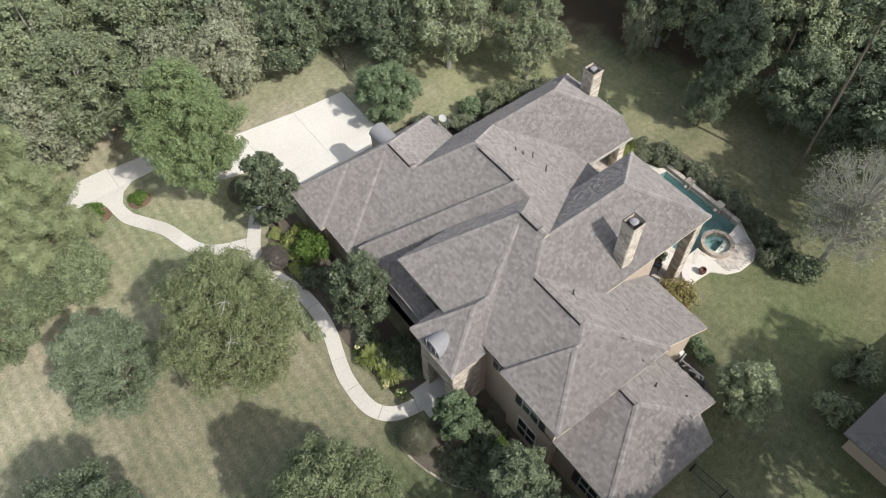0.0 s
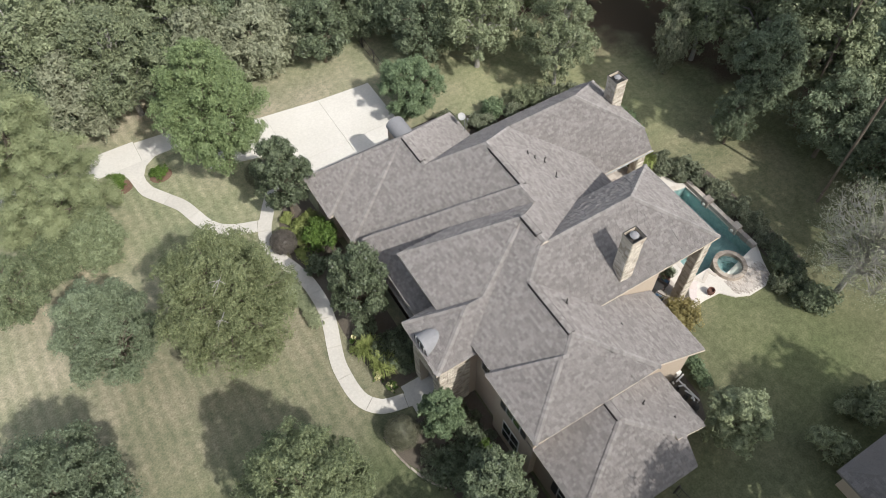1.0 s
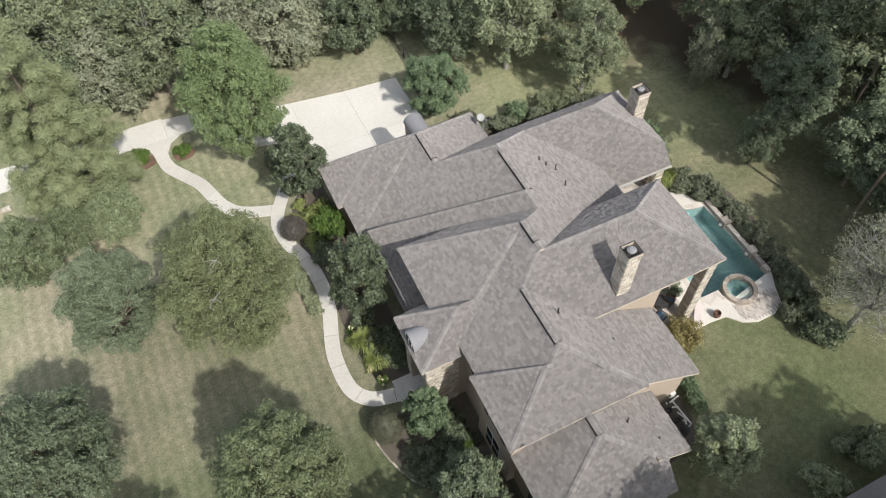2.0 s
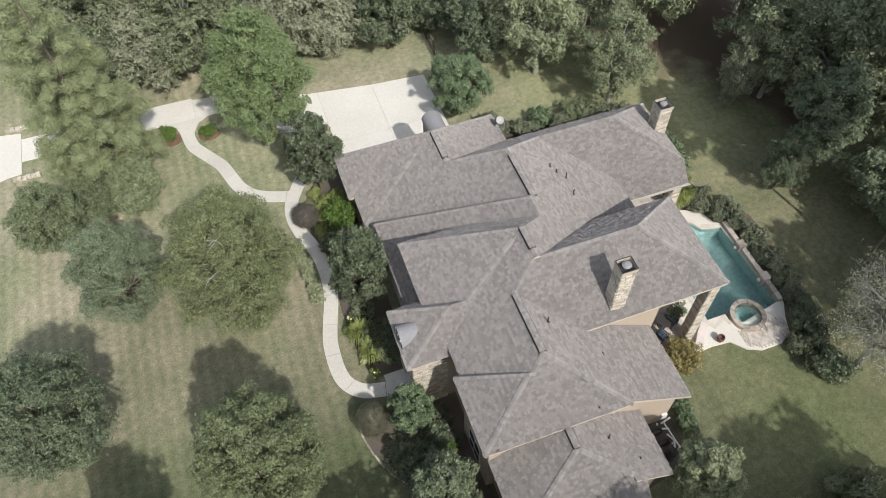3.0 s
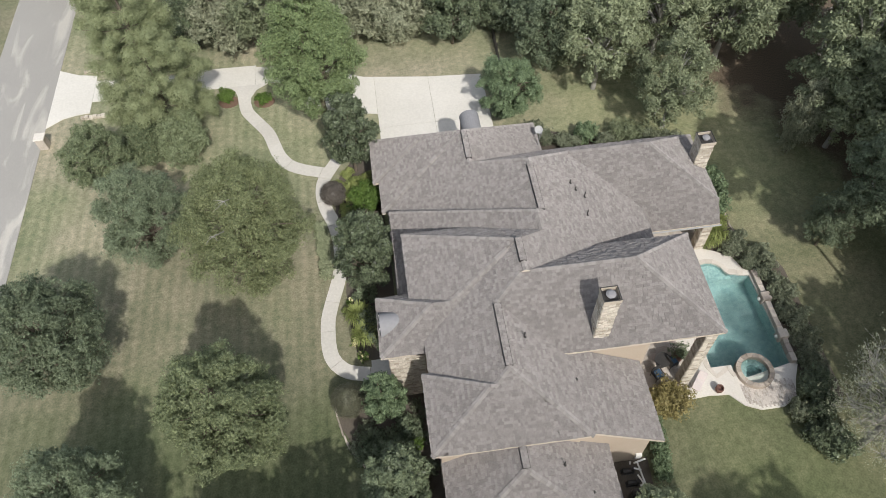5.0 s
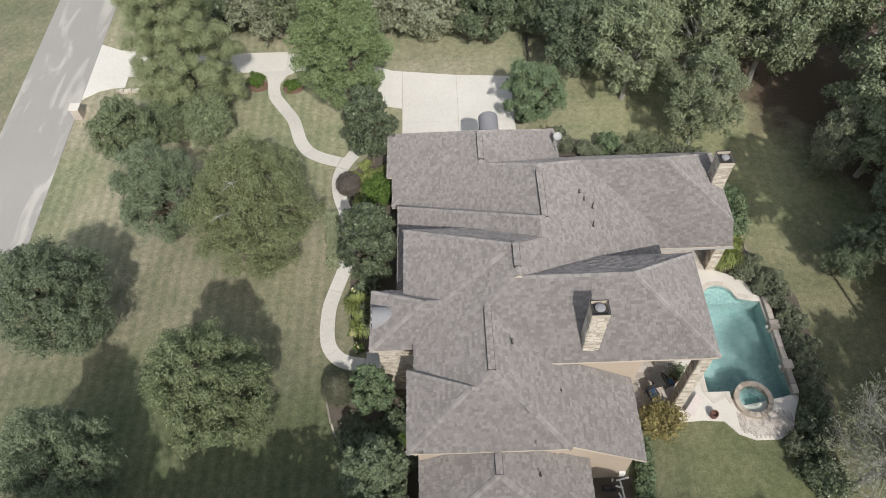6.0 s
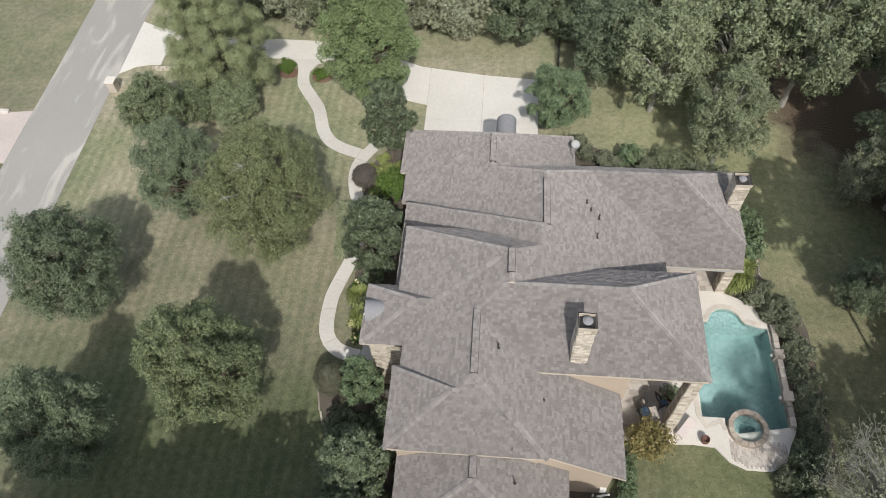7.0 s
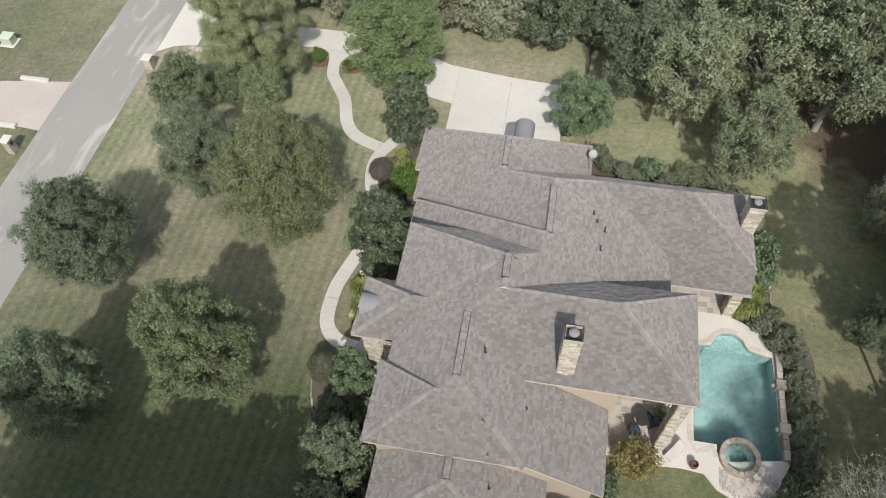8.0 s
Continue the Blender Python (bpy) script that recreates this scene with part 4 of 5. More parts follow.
def make_pine(seed, radius, low, high, label, leaves, size):
    """A pine: a straight trunk, whorls of rising boughs, and round tufts of needles along them."""
    rng = np.random.default_rng(seed)
    tree = empty("tree", label, "tree")
    bm = bmesh.new()
    limb(bm, [(0, 0, -0.1), (0.1, 0.05, high * 0.5), (0, 0, high)], 0.27, 0.03, 9)
    puffs, z, turn = [], low, 0.0
    while z < high - 0.2:
        f = (z - low) / (high - low)
        reach = radius * min(1.0, 0.8 + 1.2 * f) * (1.0 - f) ** 0.62 + 0.3
        n = 6 if f < 0.7 else 4
        for k in range(n):
            a = turn + 2 * math.pi * (k + rng.uniform(-0.2, 0.2)) / n
            long = reach * rng.uniform(0.75, 1.08)
            d = Vector((math.cos(a), math.sin(a), 0))
            rise = long * (0.1 + 0.3 * f)
            mid = d * long * 0.5 + Vector((0, 0, z + rise * 0.2))
            end = d * long + Vector((0, 0, z + rise))
            limb(bm, [(0, 0, z), mid, end], 0.07 * (1 - 0.6 * f), 0.012, 4)
            steps = max(1, round(long / 0.85))
            for j in range(steps):
                u = 1.0 - 0.68 * j / steps
                p = mid.lerp(end, (u - 0.5) * 2) if u > 0.5 else Vector((0, 0, z)).lerp(mid, u * 2)
                side = Vector((-d.y, d.x, 0)) * (0.55 if j % 2 else -0.55) * min(1.0, 0.35 * long) * rng.uniform(0.5, 1.2)
                puffs.append((tuple(p + side + Vector((0, 0, rng.uniform(0.0, 0.25)))), rng.uniform(0.48, 0.8)))
        turn += 0.8
        z += 1.2
    part("trunk", bm, M_BARK, tree)
    crown = new("crown", leaf_mesh("crown", puffs, leaves, size, M_LEAF["pine"], rng, 0.45, 0.0, 0.0, 24, (0, 0, low - 6), 0.1))
    crown.parent = tree
    return tree


def plant(tree, spots):
    """The tree at the first spot and copies at the others: x, y, turn, scale, height scale."""
    for k, (x, y, turn, s, sz) in enumerate(spots):
        if len(spots) > 2:
            tagged(tree, group=tree["label"])
        m = pose(x, y, 0, 0, 0, turn) @ Matrix.Diagonal((s, s, s * sz, 1))
        if k == len(spots) - 1:
            tree.matrix_basis = m
        else:
            copy_thing(tree, m)


plant(make_tree("oak", 1, 3.95, 0.4, 10.2, "dense dark green oak standing on the front lawn", 72000, 0.11, 150, part_r=0.165, tip=1.1), [(-27.1, 2.4, 0, 1.0, 1.0), (-23.6, -7.5, 140, 0.8, 1.3)])
plant(make_tree("midgreen", 2, 3.7, 0.5, 12.4, "round mid green oak standing on the front lawn", 76000, 0.11, 150, part_r=0.165, tip=1.25), [(-16.4, -4.15, 0, 1.0, 1.0)])
plant(make_tree("willow", 3, 4.5, 0.2, 11.8, "broad pale green willow oak beside the garden path", 105000, 0.115, 200, slim=0.45, droop=0.3, part_r=0.15, shell=0.55, tip=1.0), [(-15.7, 8.5, 30, 1.07, 0.95)])
plant(make_tree("oak", 4, 3.0, 0.3, 9.2, "drooping grey-green live oak on the lawn", 60000, 0.12, 130, slim=0.4, droop=0.9, part_r=0.165, tip=1.0), [(-22.4, 10.7, 0, 1.12, 0.92)])
plant(make_tree("paleoak", 5, 2.8, 0.4, 6.4, "small rounded oak near the street", 40000, 0.115, 100, part_r=0.17), [(-27.1, 18.0, 0, 1.0, 1.0)])
plant(make_tree("maple", 6, 4.3, 0.2, 12.7, "tall bright green maple beside the driveway", 100000, 0.13, 190, tip=1.2, part_r=0.15), [(-11.0, 23.2, 0, 1.0, 1.0)])
plant(make_pine(7, 4.0, 1.6, 16.0, "tall pale green pine with tufted branches near the street", 185000, 0.125), [(-22.9, 23.1, 0, 1.0, 1.0)])
plant(make_tree("magnolia", 8, 1.95, 0.2, 7.0, "dark glossy magnolia close to the house wall", 34000, 0.125, 90, tip=0.9, part_r=0.2), [(-8.55, 6.0, 0, 1.08, 1.2), (-8.85, 16.7, 90, 1.08, 1.12), (-7.9, -8.0, 40, 1.1, 0.8), (-8.0, -10.6, 130, 0.95, 0.8)])
plant(make_tree("myrtle", 9, 2.5, 0.2, 5.3, "fan-shaped green crape myrtle beside the driveway", 34000, 0.17, 90, slim=0.3, droop=-0.9, tip=0.1, part_r=0.17), [(3.5, 20.8, 0, 1.12, 1.0)])
plant(make_tree("blue", 10, 1.9, 0.4, 6.6, "round tree with rosettes of long leaves beside the low roof", 26000, 0.18, 70, slim=0.34, part_r=0.18), [(5.3, -12.0, 0, 1.1, 0.95)])
plant(make_tree("myrtle", 11, 1.4, 0.2, 5.6, "upright green holly beside the entrance", 24000, 0.125, 50, part_r=0.22), [(-8.2, -3.0, 0, 1.0, 1.0)])
plant(make_tree("dry", 12, 4.0, 1.6, 11.3, "thinly leaved pale tree with bare grey twigs", 14000, 0.10, 170, bark=M_PALEBARK, thin=1.0), [(18.5, -8.7, 0, 1.0, 1.0)])

for x, y, z, reach in ((-15.6, 6.5, 10.2, 0.8), (-16.4, 4.9, 9.2, 0.6)):
    dead = empty("dead_branch", "bare pale dead branch held in the willow oak's crown", "branch")
    bm = bmesh.new()
    rng = random.Random(x)
    fork = Vector((x, y, z))
    limb(bm, [fork - Vector((-0.3, -1.0, 0.9)), fork], 0.03, 0.024, 5)
    for k in range(5):
        tip = fork + Vector((rng.uniform(-0.9, 0.5), rng.uniform(-1, 0.3), rng.uniform(-0.1, 0.25))) * reach
        limb(bm, [fork, fork.lerp(tip, 0.5) + Vector((rng.uniform(-0.1, 0.1), 0, 0.06)), tip], 0.022, 0.009, 4)
    part("branch", bm, M_PALEBARK, dead)

# woods to the north and east
wood_a = make_tree("blue", 13, 4.6, 0.8, 12.5, "tall grey-green oak at the wood's edge", 24000, 0.2, 80, bark=M_PALEBARK, part_r=0.2)
wood_b = make_tree("oak", 14, 4.2, 0.6, 11.0, "dark green oak at the wood's edge", 20000, 0.2, 80, part_r=0.2)
wood_far = make_tree("oak", 24, 4.2, 0.6, 11.0, "dark green oak deep in the wood", 8000, 0.32, 60, part_r=0.22)
wood_c = make_tree("dry", 15, 3.0, 0.2, 8.0, "brownish-green small tree at the wood's edge", 15750, 0.213, 50)
wood_d = make_tree("magnolia", 16, 2.5, 0.2, 8.0, "dark glossy magnolia at the wood's edge", 15750, 0.213, 44)
plant(wood_a, [(11.0, 22.8, 0, 0.9, 1.0), (15.2, 17.6, 70, 0.75, 1.0), (16.5, 25.2, 120, 1.1, 1.0), (21.5, 24.0, 200, 1.1, 1.05), (28.5, 9.5, 300, 1.05, 1.05), (26.8, 13.8, 20, 0.9, 0.9), (30.5, 4.0, 80, 1.1, 1.0),
               (28.0, 16.5, 150, 1.1, 1.0), (31.0, 24.0, 210, 1.15, 1.1), (14.0, 33.0, 30, 1.1, 1.0), (23.5, 33.0, 330, 1.1, 1.0), (-15.0, 32.5, 180, 1.0, 0.85), (-20.5, 36.0, 260, 1.05, 0.9), (-9.0, 36.5, 320, 1.0, 0.9), (36.5, 11.0, 10, 1.15, 1.0), (-27.0, 38.0, 40, 1.0, 0.9),
               (-16.0, 37.5, 75, 1.0, 0.95), (-12.0, 42.0, 25, 1.0, 1.0)])
plant(wood_b, [(7.6, 25.6, 75, 0.85, 0.95), (22.2, 5.2, 10, 0.45, 1.15), (27.5, -3.0, 40, 0.9, 0.9), (31.0, -2.0, 60, 1.0, 0.8), (31.5, -9.0, 130, 1.05, 0.9), (32.5, 2.5, 100, 1.1, 1.1), (27.0, 0.6, 210, 0.8, 1.0), (7.4, 29.5, 20, 0.85, 0.9), (33.5, -3.0, 110, 1.0, 1.0), (26.5, 27.0, 260, 1.05, 1.05), (36.0, 18.0, 70, 1.1, 1.05), (3.5, 34.5, 310, 1.0, 0.95),
               (-3.5, 38.0, 220, 1.1, 1.0)])
plant(wood_far, [(-14.5, 44.5, 90, 1.1, 1.0), (8.0, 39.0, 40, 1.1, 1.0), (-24.0, 43.0, 140, 1.1, 1.0), (18.5, 41.0, 200, 1.1, 1.0), (-8.5, 47.0, 280, 1.1, 1.0), (31.5, 34.0, 250, 1.1, 1.0), (41.0, 4.0, 190, 1.1, 1.0), (-17.5, 50.0, 10, 1.1, 1.0), (-1.5, 46.5, 60, 1.1, 1.0), (-33.0, 46.0, 130, 1.1, 1.0),
               (-6.0, 42.5, 15, 1.0, 1.0), (-20.5, 55.0, 300, 1.2, 1.0), (-11.0, 54.0, 35, 1.2, 1.0), (-28.5, 51.0, 230, 1.2, 1.0)])
plant(wood_c, [(-4.8, 31.2, 0, 1.0, 0.9), (-9.2, 32.0, 80, 1.05, 0.95), (-18.8, 32.2, 160, 1.0, 1.0), (23.6, 13.7, 220, 0.48, 1.9), (13.0, 28.5, 280, 0.9, 0.9), (29.5, 10.0, 30, 0.9, 0.9), (-24.5, 34.0, 110, 1.0, 0.9), (-3.0, 33.5, 130, 0.9, 1.0), (6.0, 33.0, 20, 0.9, 0.9)])
plant(wood_d, [(0.4, 30.2, 0, 1.0, 0.9), (-1.5, 35.0, 100, 0.9, 0.9), (-12.0, 33.2, 190, 1.0, 0.9), (33.0, 10.0, 320, 1.0, 1.0), (4.2, 31.0, 70, 0.6, 0.9), (-21.5, 33.0, 110, 1.0, 0.9)])

# crowns kept out of view, added to shade the lawn by the east wood
plant(make_tree("oak", 21, 3.3, 13.0, 22.0, "tall slender oak with an unseen crown, added to shade the east lawn", 14000, 0.25, 56, part_r=0.2, girth=0.5), [(23.9, -2.6, 0, 1.12, 0.92), (28.2, 3.6, 90, 1.15, 0.84)])
plant(make_tree("oak", 22, 2.9, 2.0, 11.0, "leafy oak at the edge of the east wood", 30000, 0.16, 80, part_r=0.2), [(24.6, 5.6, 40, 1.0, 1.0)])
# unseen oaks to the south, placed for the shade they cast
tall_oak = make_tree("oak", 19, 4.2, 8.0, 18.0, "tall dark oak out of view to the south, placed for its shade", 12000, 0.3, 80, part_r=0.27)
plant(tall_oak, [(7.2, -22.0, 120, 0.88, 0.95), (14.5, -29.3, 200, 1.2, 0.97), (3.0, -25.5, 60, 1.0, 1.08), (-12.0, -25.0, 20, 1.1, 1.0), (-20.5, -24.0, 260, 1.1, 1.22), (-5.0, -25.5, 310, 1.0, 1.0)])

# trees to the south, whose shade falls over the lawns
shade_oak = make_tree("oak", 17, 4.2, 3.0, 12.0, "broad oak standing south of the lawns", 10000, 0.3, 60, part_r=0.22)
plant(shade_oak, [(-9.5, -18.3, 0, 1.2, 1.05), (-15.5, -19.6, 100, 1.2, 1.1), (-21.5, -21.0, 200, 1.2, 1.05), (-29.0, -25.0, 30, 1.2, 1.0), (-12.5, -22.5, 60, 1.3, 1.15), (-18.5, -24.5, 300, 1.35, 1.15), (-5.0, -20.5, 150, 1.1, 1.05), (12.5, -28.0, 160, 1.25, 1.2), (27.0, -8.0, 80, 1.05, 1.0), (25.0, -13.6, 20, 0.95, 1.6)])
plant(make_tree("paleoak", 18, 2.3, 0.2, 5.0, "low spreading shrubby tree under the pine", 18900, 0.140, 40, tip=0.3), [(-21.6, 19.9, 0, 1.0, 0.9), (-24.3, 20.0, 80, 0.85, 0.9)])


def make_bush(kind, seed, radius, tall, label, leaves=1500, size=0.12, clumps=16, category="shrub", slim=0.6, dense=0.35):
    rng = np.random.default_rng(seed)
    bush = empty("shrub", label, category)
    blobs = []
    for _ in range(clumps):
        a, f = rng.uniform(0, 2 * math.pi), math.sqrt(rng.uniform(0, 1)) * 0.72
        blobs.append(((math.cos(a) * f * radius, math.sin(a) * f * radius, tall * rng.uniform(0.25, 0.72)), radius * dense * rng.uniform(0.8, 1.25)))
    bm = bmesh.new()
    for p, _ in blobs[:7]:
        limb(bm, [(0, 0, -0.05), (p[0] * 0.5, p[1] * 0.5, p[2] * 0.6), p], 0.03, 0.01, 4)
    part("stem", bm, M_BARK, bush)
    leaves_ob = new("foliage", leaf_mesh("foliage", blobs, leaves, size, M_LEAF[kind], rng, slim, 0.0, 0.45))
    leaves_ob.parent = bush
    return bush


def spots(points, seed, lo=0.8, hi=1.2):
    rng = random.Random(seed)
    return [(x, y, rng.uniform(0, 360), rng.uniform(lo, hi), rng.uniform(0.85, 1.15)) for x, y in points]


plant(make_bush("bright", 30, 1.2, 2.3, "clipped bright green shrub beside the house", 5950, 0.12, 26), [(-8.3, 13.1, 0, 1.15, 1.0)])
plant(make_bush("lime", 31, 0.8, 1.0, "yellow-green low hedge shrub by the house", 2550, 0.11), [(-9.1, 15.0, 0, 1.15, 1.0), (-8.1, 15.4, 50, 1.0, 0.9), (-10.2, 15.2, 100, 0.7, 0.9), (-9.9, 13.0, 30, 0.8, 0.7), (-9.6, 14.0, 80, 0.9, 0.8), (-9.7, 12.0, 140, 0.8, 0.7), (-9.5, 16.2, 180, 0.8, 0.8)])


def hedge(points, wide, tall, label, kind="hedge"):
    """A low clipped hedge along a line."""
    rng = np.random.default_rng(32)
    row = curve_points(points, 0.22)
    owner = empty("hedge", label, "hedge")
    bm = bmesh.new()
    for p in row:
        limb(bm, [(p.x, p.y, -0.05), (p.x + 0.05, p.y, tall * 0.6)], 0.02, 0.01, 4)
    part("stem", bm, M_BARK, owner)
    blobs = [((p.x + s * wide * 0.28 + rng.uniform(-0.05, 0.05), p.y, tall * rng.uniform(0.45, 0.62)), wide * 0.27) for p in row for s in (-1, 0, 1)]
    foliage = new("foliage", leaf_mesh("foliage", blobs, 9000, 0.09, M_LEAF[kind], rng, 0.6, 0.0, 0.5))
    foliage.parent = owner


hedge([(-11.75, 11.8), (-11.6, 10.4), (-11.5, 9.0), (-11.4, 7.3)], 0.9, 0.7, "pale green clipped hedge along the garden path")


def make_ball(kind, seed, radius, label):
    """A shrub clipped to a ball."""
    rng = np.random.default_rng(seed)
    ball = empty("shrub", label, "shrub")
    bm = bmesh.new()
    bmesh.ops.create_icosphere(bm, subdivisions=3, radius=radius * 0.9, matrix=pose(0, 0, radius * 0.8))
    part("core", bm, M_LEAF[kind], ball)
    foliage = new("foliage", leaf_mesh("foliage", [((0, 0, radius * 0.8), radius)], 9000, 0.055, M_LEAF[kind], rng, 0.6, 0.0, 0.92, 9, None, 0.0, 0.0))
    foliage.parent = ball
    return ball


plant(make_ball("ball", 33, 0.85, "brownish olive shrub clipped to a ball beside the path"), [(-10.4, -2.15, 0, 1.1, 1.3), (-9.45, 20.7, 30, 1.25, 1.0)])
plant(make_ball("purple", 43, 0.7, "greyish brown shrub clipped to a ball beside the path"), [(-10.6, 14.2, 60, 1.2, 1.0)])


def make_spiky(seed, reach, tall, blades, label, kind="lime"):
    """A tussock of long arching blades."""
    rng = random.Random(seed)
    tuft = empty("grass_tussock", label, "ornamental grass")
    verts, faces = [], []
    for _ in range(blades):
        a, f = rng.uniform(0, 2 * math.pi), rng.uniform(0.15, 1.0)
        d, s = Vector((math.cos(a), math.sin(a), 0)), Vector((-math.sin(a), math.cos(a), 0)) * rng.uniform(0.018, 0.032)
        h = tall * rng.uniform(0.7, 1.1)
        line = [d * 0.05, d * reach * f * 0.35 + Vector((0, 0, h * 0.7)), d * reach * f * 0.72 + Vector((0, 0, h)), d * reach * f + Vector((0, 0, h * (0.95 - 0.55 * f)))]
        k = len(verts)
        for p, w in zip(line[:3], (0.7, 1.0, 0.8)):
            verts += [p - s * w, p + s * w]
        verts.append(line[3])
        faces += [(k, k + 1, k + 3, k + 2), (k + 2, k + 3, k + 5, k + 4), (k + 4, k + 5, k + 6)]
    tagged(mesh_object("grass", verts, faces, M_LEAF[kind], tuft), kind="stuff")
    return tuft


plant(make_spiky(44, 0.95, 0.85, 420, "spiky pale green grass tussock in the front bed"), [(-9.4, 3.85, 0, 1.25, 1.1), (-9.15, 2.4, 40, 1.2, 1.1), (-8.7, 3.0, 90, 0.9, 1.0), (15.3, 6.7, 20, 1.25, 1.2), (15.7, 7.6, 50, 1.2, 1.2), (15.0, 7.5, 70, 1.0, 1.0), (14.8, 6.3, 10, 0.8, 1.0)])
plant(make_spiky(49, 0.9, 0.8, 300, "dark spiky tussock in the front bed", "oak"), [(-9.2, -4.6, 0, 1.1, 1.0), (-8.6, -5.6, 60, 1.0, 1.0)])
plant(make_bush("olive", 53, 0.5, 0.45, "low dull green ground cover in the front bed", 1100, 0.09, 10), spots([(-9.9, -3.9), (-9.4, -3.4), (-10.2, -4.7), (-6.4, -2.6), (-6.1, -3.3), (-6.6, -3.6), (-9.6, -5.4), (-9.0, -2.2), (-6.0, -4.8), (-6.0, -6.6)], 14))
plant(make_bush("lime", 45, 0.5, 0.6, "low lime green shrub beside the path", 1500, 0.1), [(-10.0, 4.35, 0, 1.0, 1.0), (-6.9, -5.6, 80, 0.8, 0.9)])
plant(make_bush("magnolia", 46, 1.2, 1.7, "large dark green shrub under the front window", 5200, 0.12, 24), [(-8.2, 3.3, 0, 1.0, 1.0), (-7.9, 1.9, 70, 0.7, 0.8)])


def flowers(x, y, r, count, seed):
    rng = np.random.default_rng(seed)
    plant_ob = make_bush("bright", seed, r, 0.6, "low flowering plant with pale yellow blooms", 500, 0.1, 8)
    plant_ob.matrix_basis = pose(x, y, 0)
    bloom = new("blooms", leaf_mesh("blooms", [((0, 0, 0.4), r * 0.7)], count, 0.11, M_FLOWER, rng, 0.9, 0.0, 0.7))
    bloom.parent = plant_ob


def stone_edging(points):
    """A line of rough low stones round a bed."""
    owner = empty("stone_edging", "low rough stone edging round the planting bed", "edging")
    rng = random.Random(12)
    row = curve_points(points, 0.38)
    for p, q in zip(row, row[1:]):
        mid, turn = (p + q) / 2, math.degrees(math.atan2(q.y - p.y, q.x - p.x))
        n = (q - p).length / 2 - 0.015
        boxed("stone", -n, n, -rng.uniform(0.04, 0.08), rng.uniform(0.04, 0.08), -0.05, rng.uniform(0.06, 0.12), M_PAVER, owner, bevel=0.025, m=pose(mid.x, mid.y, 0, 0, 0, turn + rng.uniform(-6, 6)))


stone_edging([(17.3, 11.6), (17.15, 10.0), (17.0, 8.3), (17.1, 6.6)])
stone_edging([(17.2, 6.1), (17.8, 5.75), (18.6, 5.65)])
stone_edging([(-11.3, -1.5), (-11.2, -2.7), (-10.9, -3.9), (-10.3, -5.2), (-9.7, -6.0)])
flowers(-9.7, 2.1, 0.45, 160, 50)
flowers(-9.4, 0.95, 0.45, 60, 51)
flowers(-9.9, 5.05, 0.3, 50, 52)
plant(make_bush("golden", 34, 1.4, 2.4, "golden-green shrub at the patio's edge", 5440, 0.14, 26), [(8.5, -4.9, 0, 1.0, 1.0)])
plant(make_bush("bright", 35, 0.85, 0.9, "low green shrub on a mulch bed by the driveway", 2550, 0.12), [(-18.9, 26.0, 0, 1.0, 1.0), (-15.8, 25.4, 70, 0.9, 0.9), (-6.6, -5.0, 0, 0.7, 0.9), (-7.6, 1.9, 0, 0.7, 0.8), (-6.9, -6.4, 90, 0.7, 0.9)])
plant(make_bush("olive", 36, 0.9, 1.4, "dense dull green hedge shrub behind the pool wall", 3400, 0.12), spots([(17.75, 3.3), (18.1, 2.5), (17.75, 1.7), (18.1, 0.9), (17.75, 0.1), (18.2, -0.8), (17.75, -1.6), (18.3, -2.4), (17.8, -3.2), (18.4, -3.9), (18.1, -4.9), (16.9, 4.3), (16.9, 6.2), (17.4, 4.9), (16.0, -6.3), (18.6, 1.7), (18.7, -0.1), (18.8, -1.7)], 2, 0.68, 0.9))
plant(make_bush("magnolia", 47, 1.1, 1.8, "rounded deep green shrub at the end of the pool hedge", 4200, 0.14, 20), spots([(17.3, -5.2), (16.2, -7.7), (16.9, -8.6), (17.2, -6.6)], 6, 0.85, 1.1))
plant(make_bush("olive", 37, 1.0, 1.6, "dull olive shrub beside the house", 3000, 0.13), spots([(5.8, 17.6), (6.9, 16.9), (7.7, 16.3), (13.6, 16.2), (14.6, 15.9), (15.4, 15.5), (4.9, 18.4), (10.2, 16.2)], 3, 0.75, 1.0))
plant(make_bush("blue", 48, 1.1, 2.0, "grey-green feathery shrub beside the house", 3600, 0.17, slim=0.3), spots([(11.5, 17.0), (12.6, 16.4)], 8, 0.95, 1.1))
plant(make_bush("myrtle", 38, 1.1, 2.2, "green leafy shrub beside the house", 4080, 0.17, 22), spots([(8.9, 17.2), (16.5, 11.7), (16.3, 10.2), (16.2, 9.0)], 4, 0.9, 1.1))
plant(make_bush("oak", 39, 0.85, 1.2, "dark planting under the front windows", 2550, 0.13), spots([(-7.3, 3.2), (-8.4, 2.6), (-7.2, 2.3), (-7.1, -6.0), (-7.0, -7.0), (-6.6, -4.2), (-7.0, -9.2), (-6.8, -11.0), (-8.0, -5.2), (-8.6, -6.2), (-7.6, -6.4), (-8.9, -4.8), (-9.2, -5.7), (-7.4, -4.2), (-8.9, 9.6), (-8.3, 10.8), (-9.5, 11.4), (-7.5, 9.9), (-8.9, 5.4)], 5))
plant(make_bush("olive", 56, 0.75, 1.2, "dull green shrub on the bed at the pool's north end", 2200, 0.12), [(16.1, 5.5, 0, 1.0, 1.0), (17.9, 5.0, 80, 0.95, 0.9), (18.1, 4.1, 150, 1.0, 1.0)])
hedge([(7.1, -5.9), (7.15, -7.2), (6.8, -9.1)], 0.95, 1.3, "clipped dark green hedge beside the south wall", "myrtle")
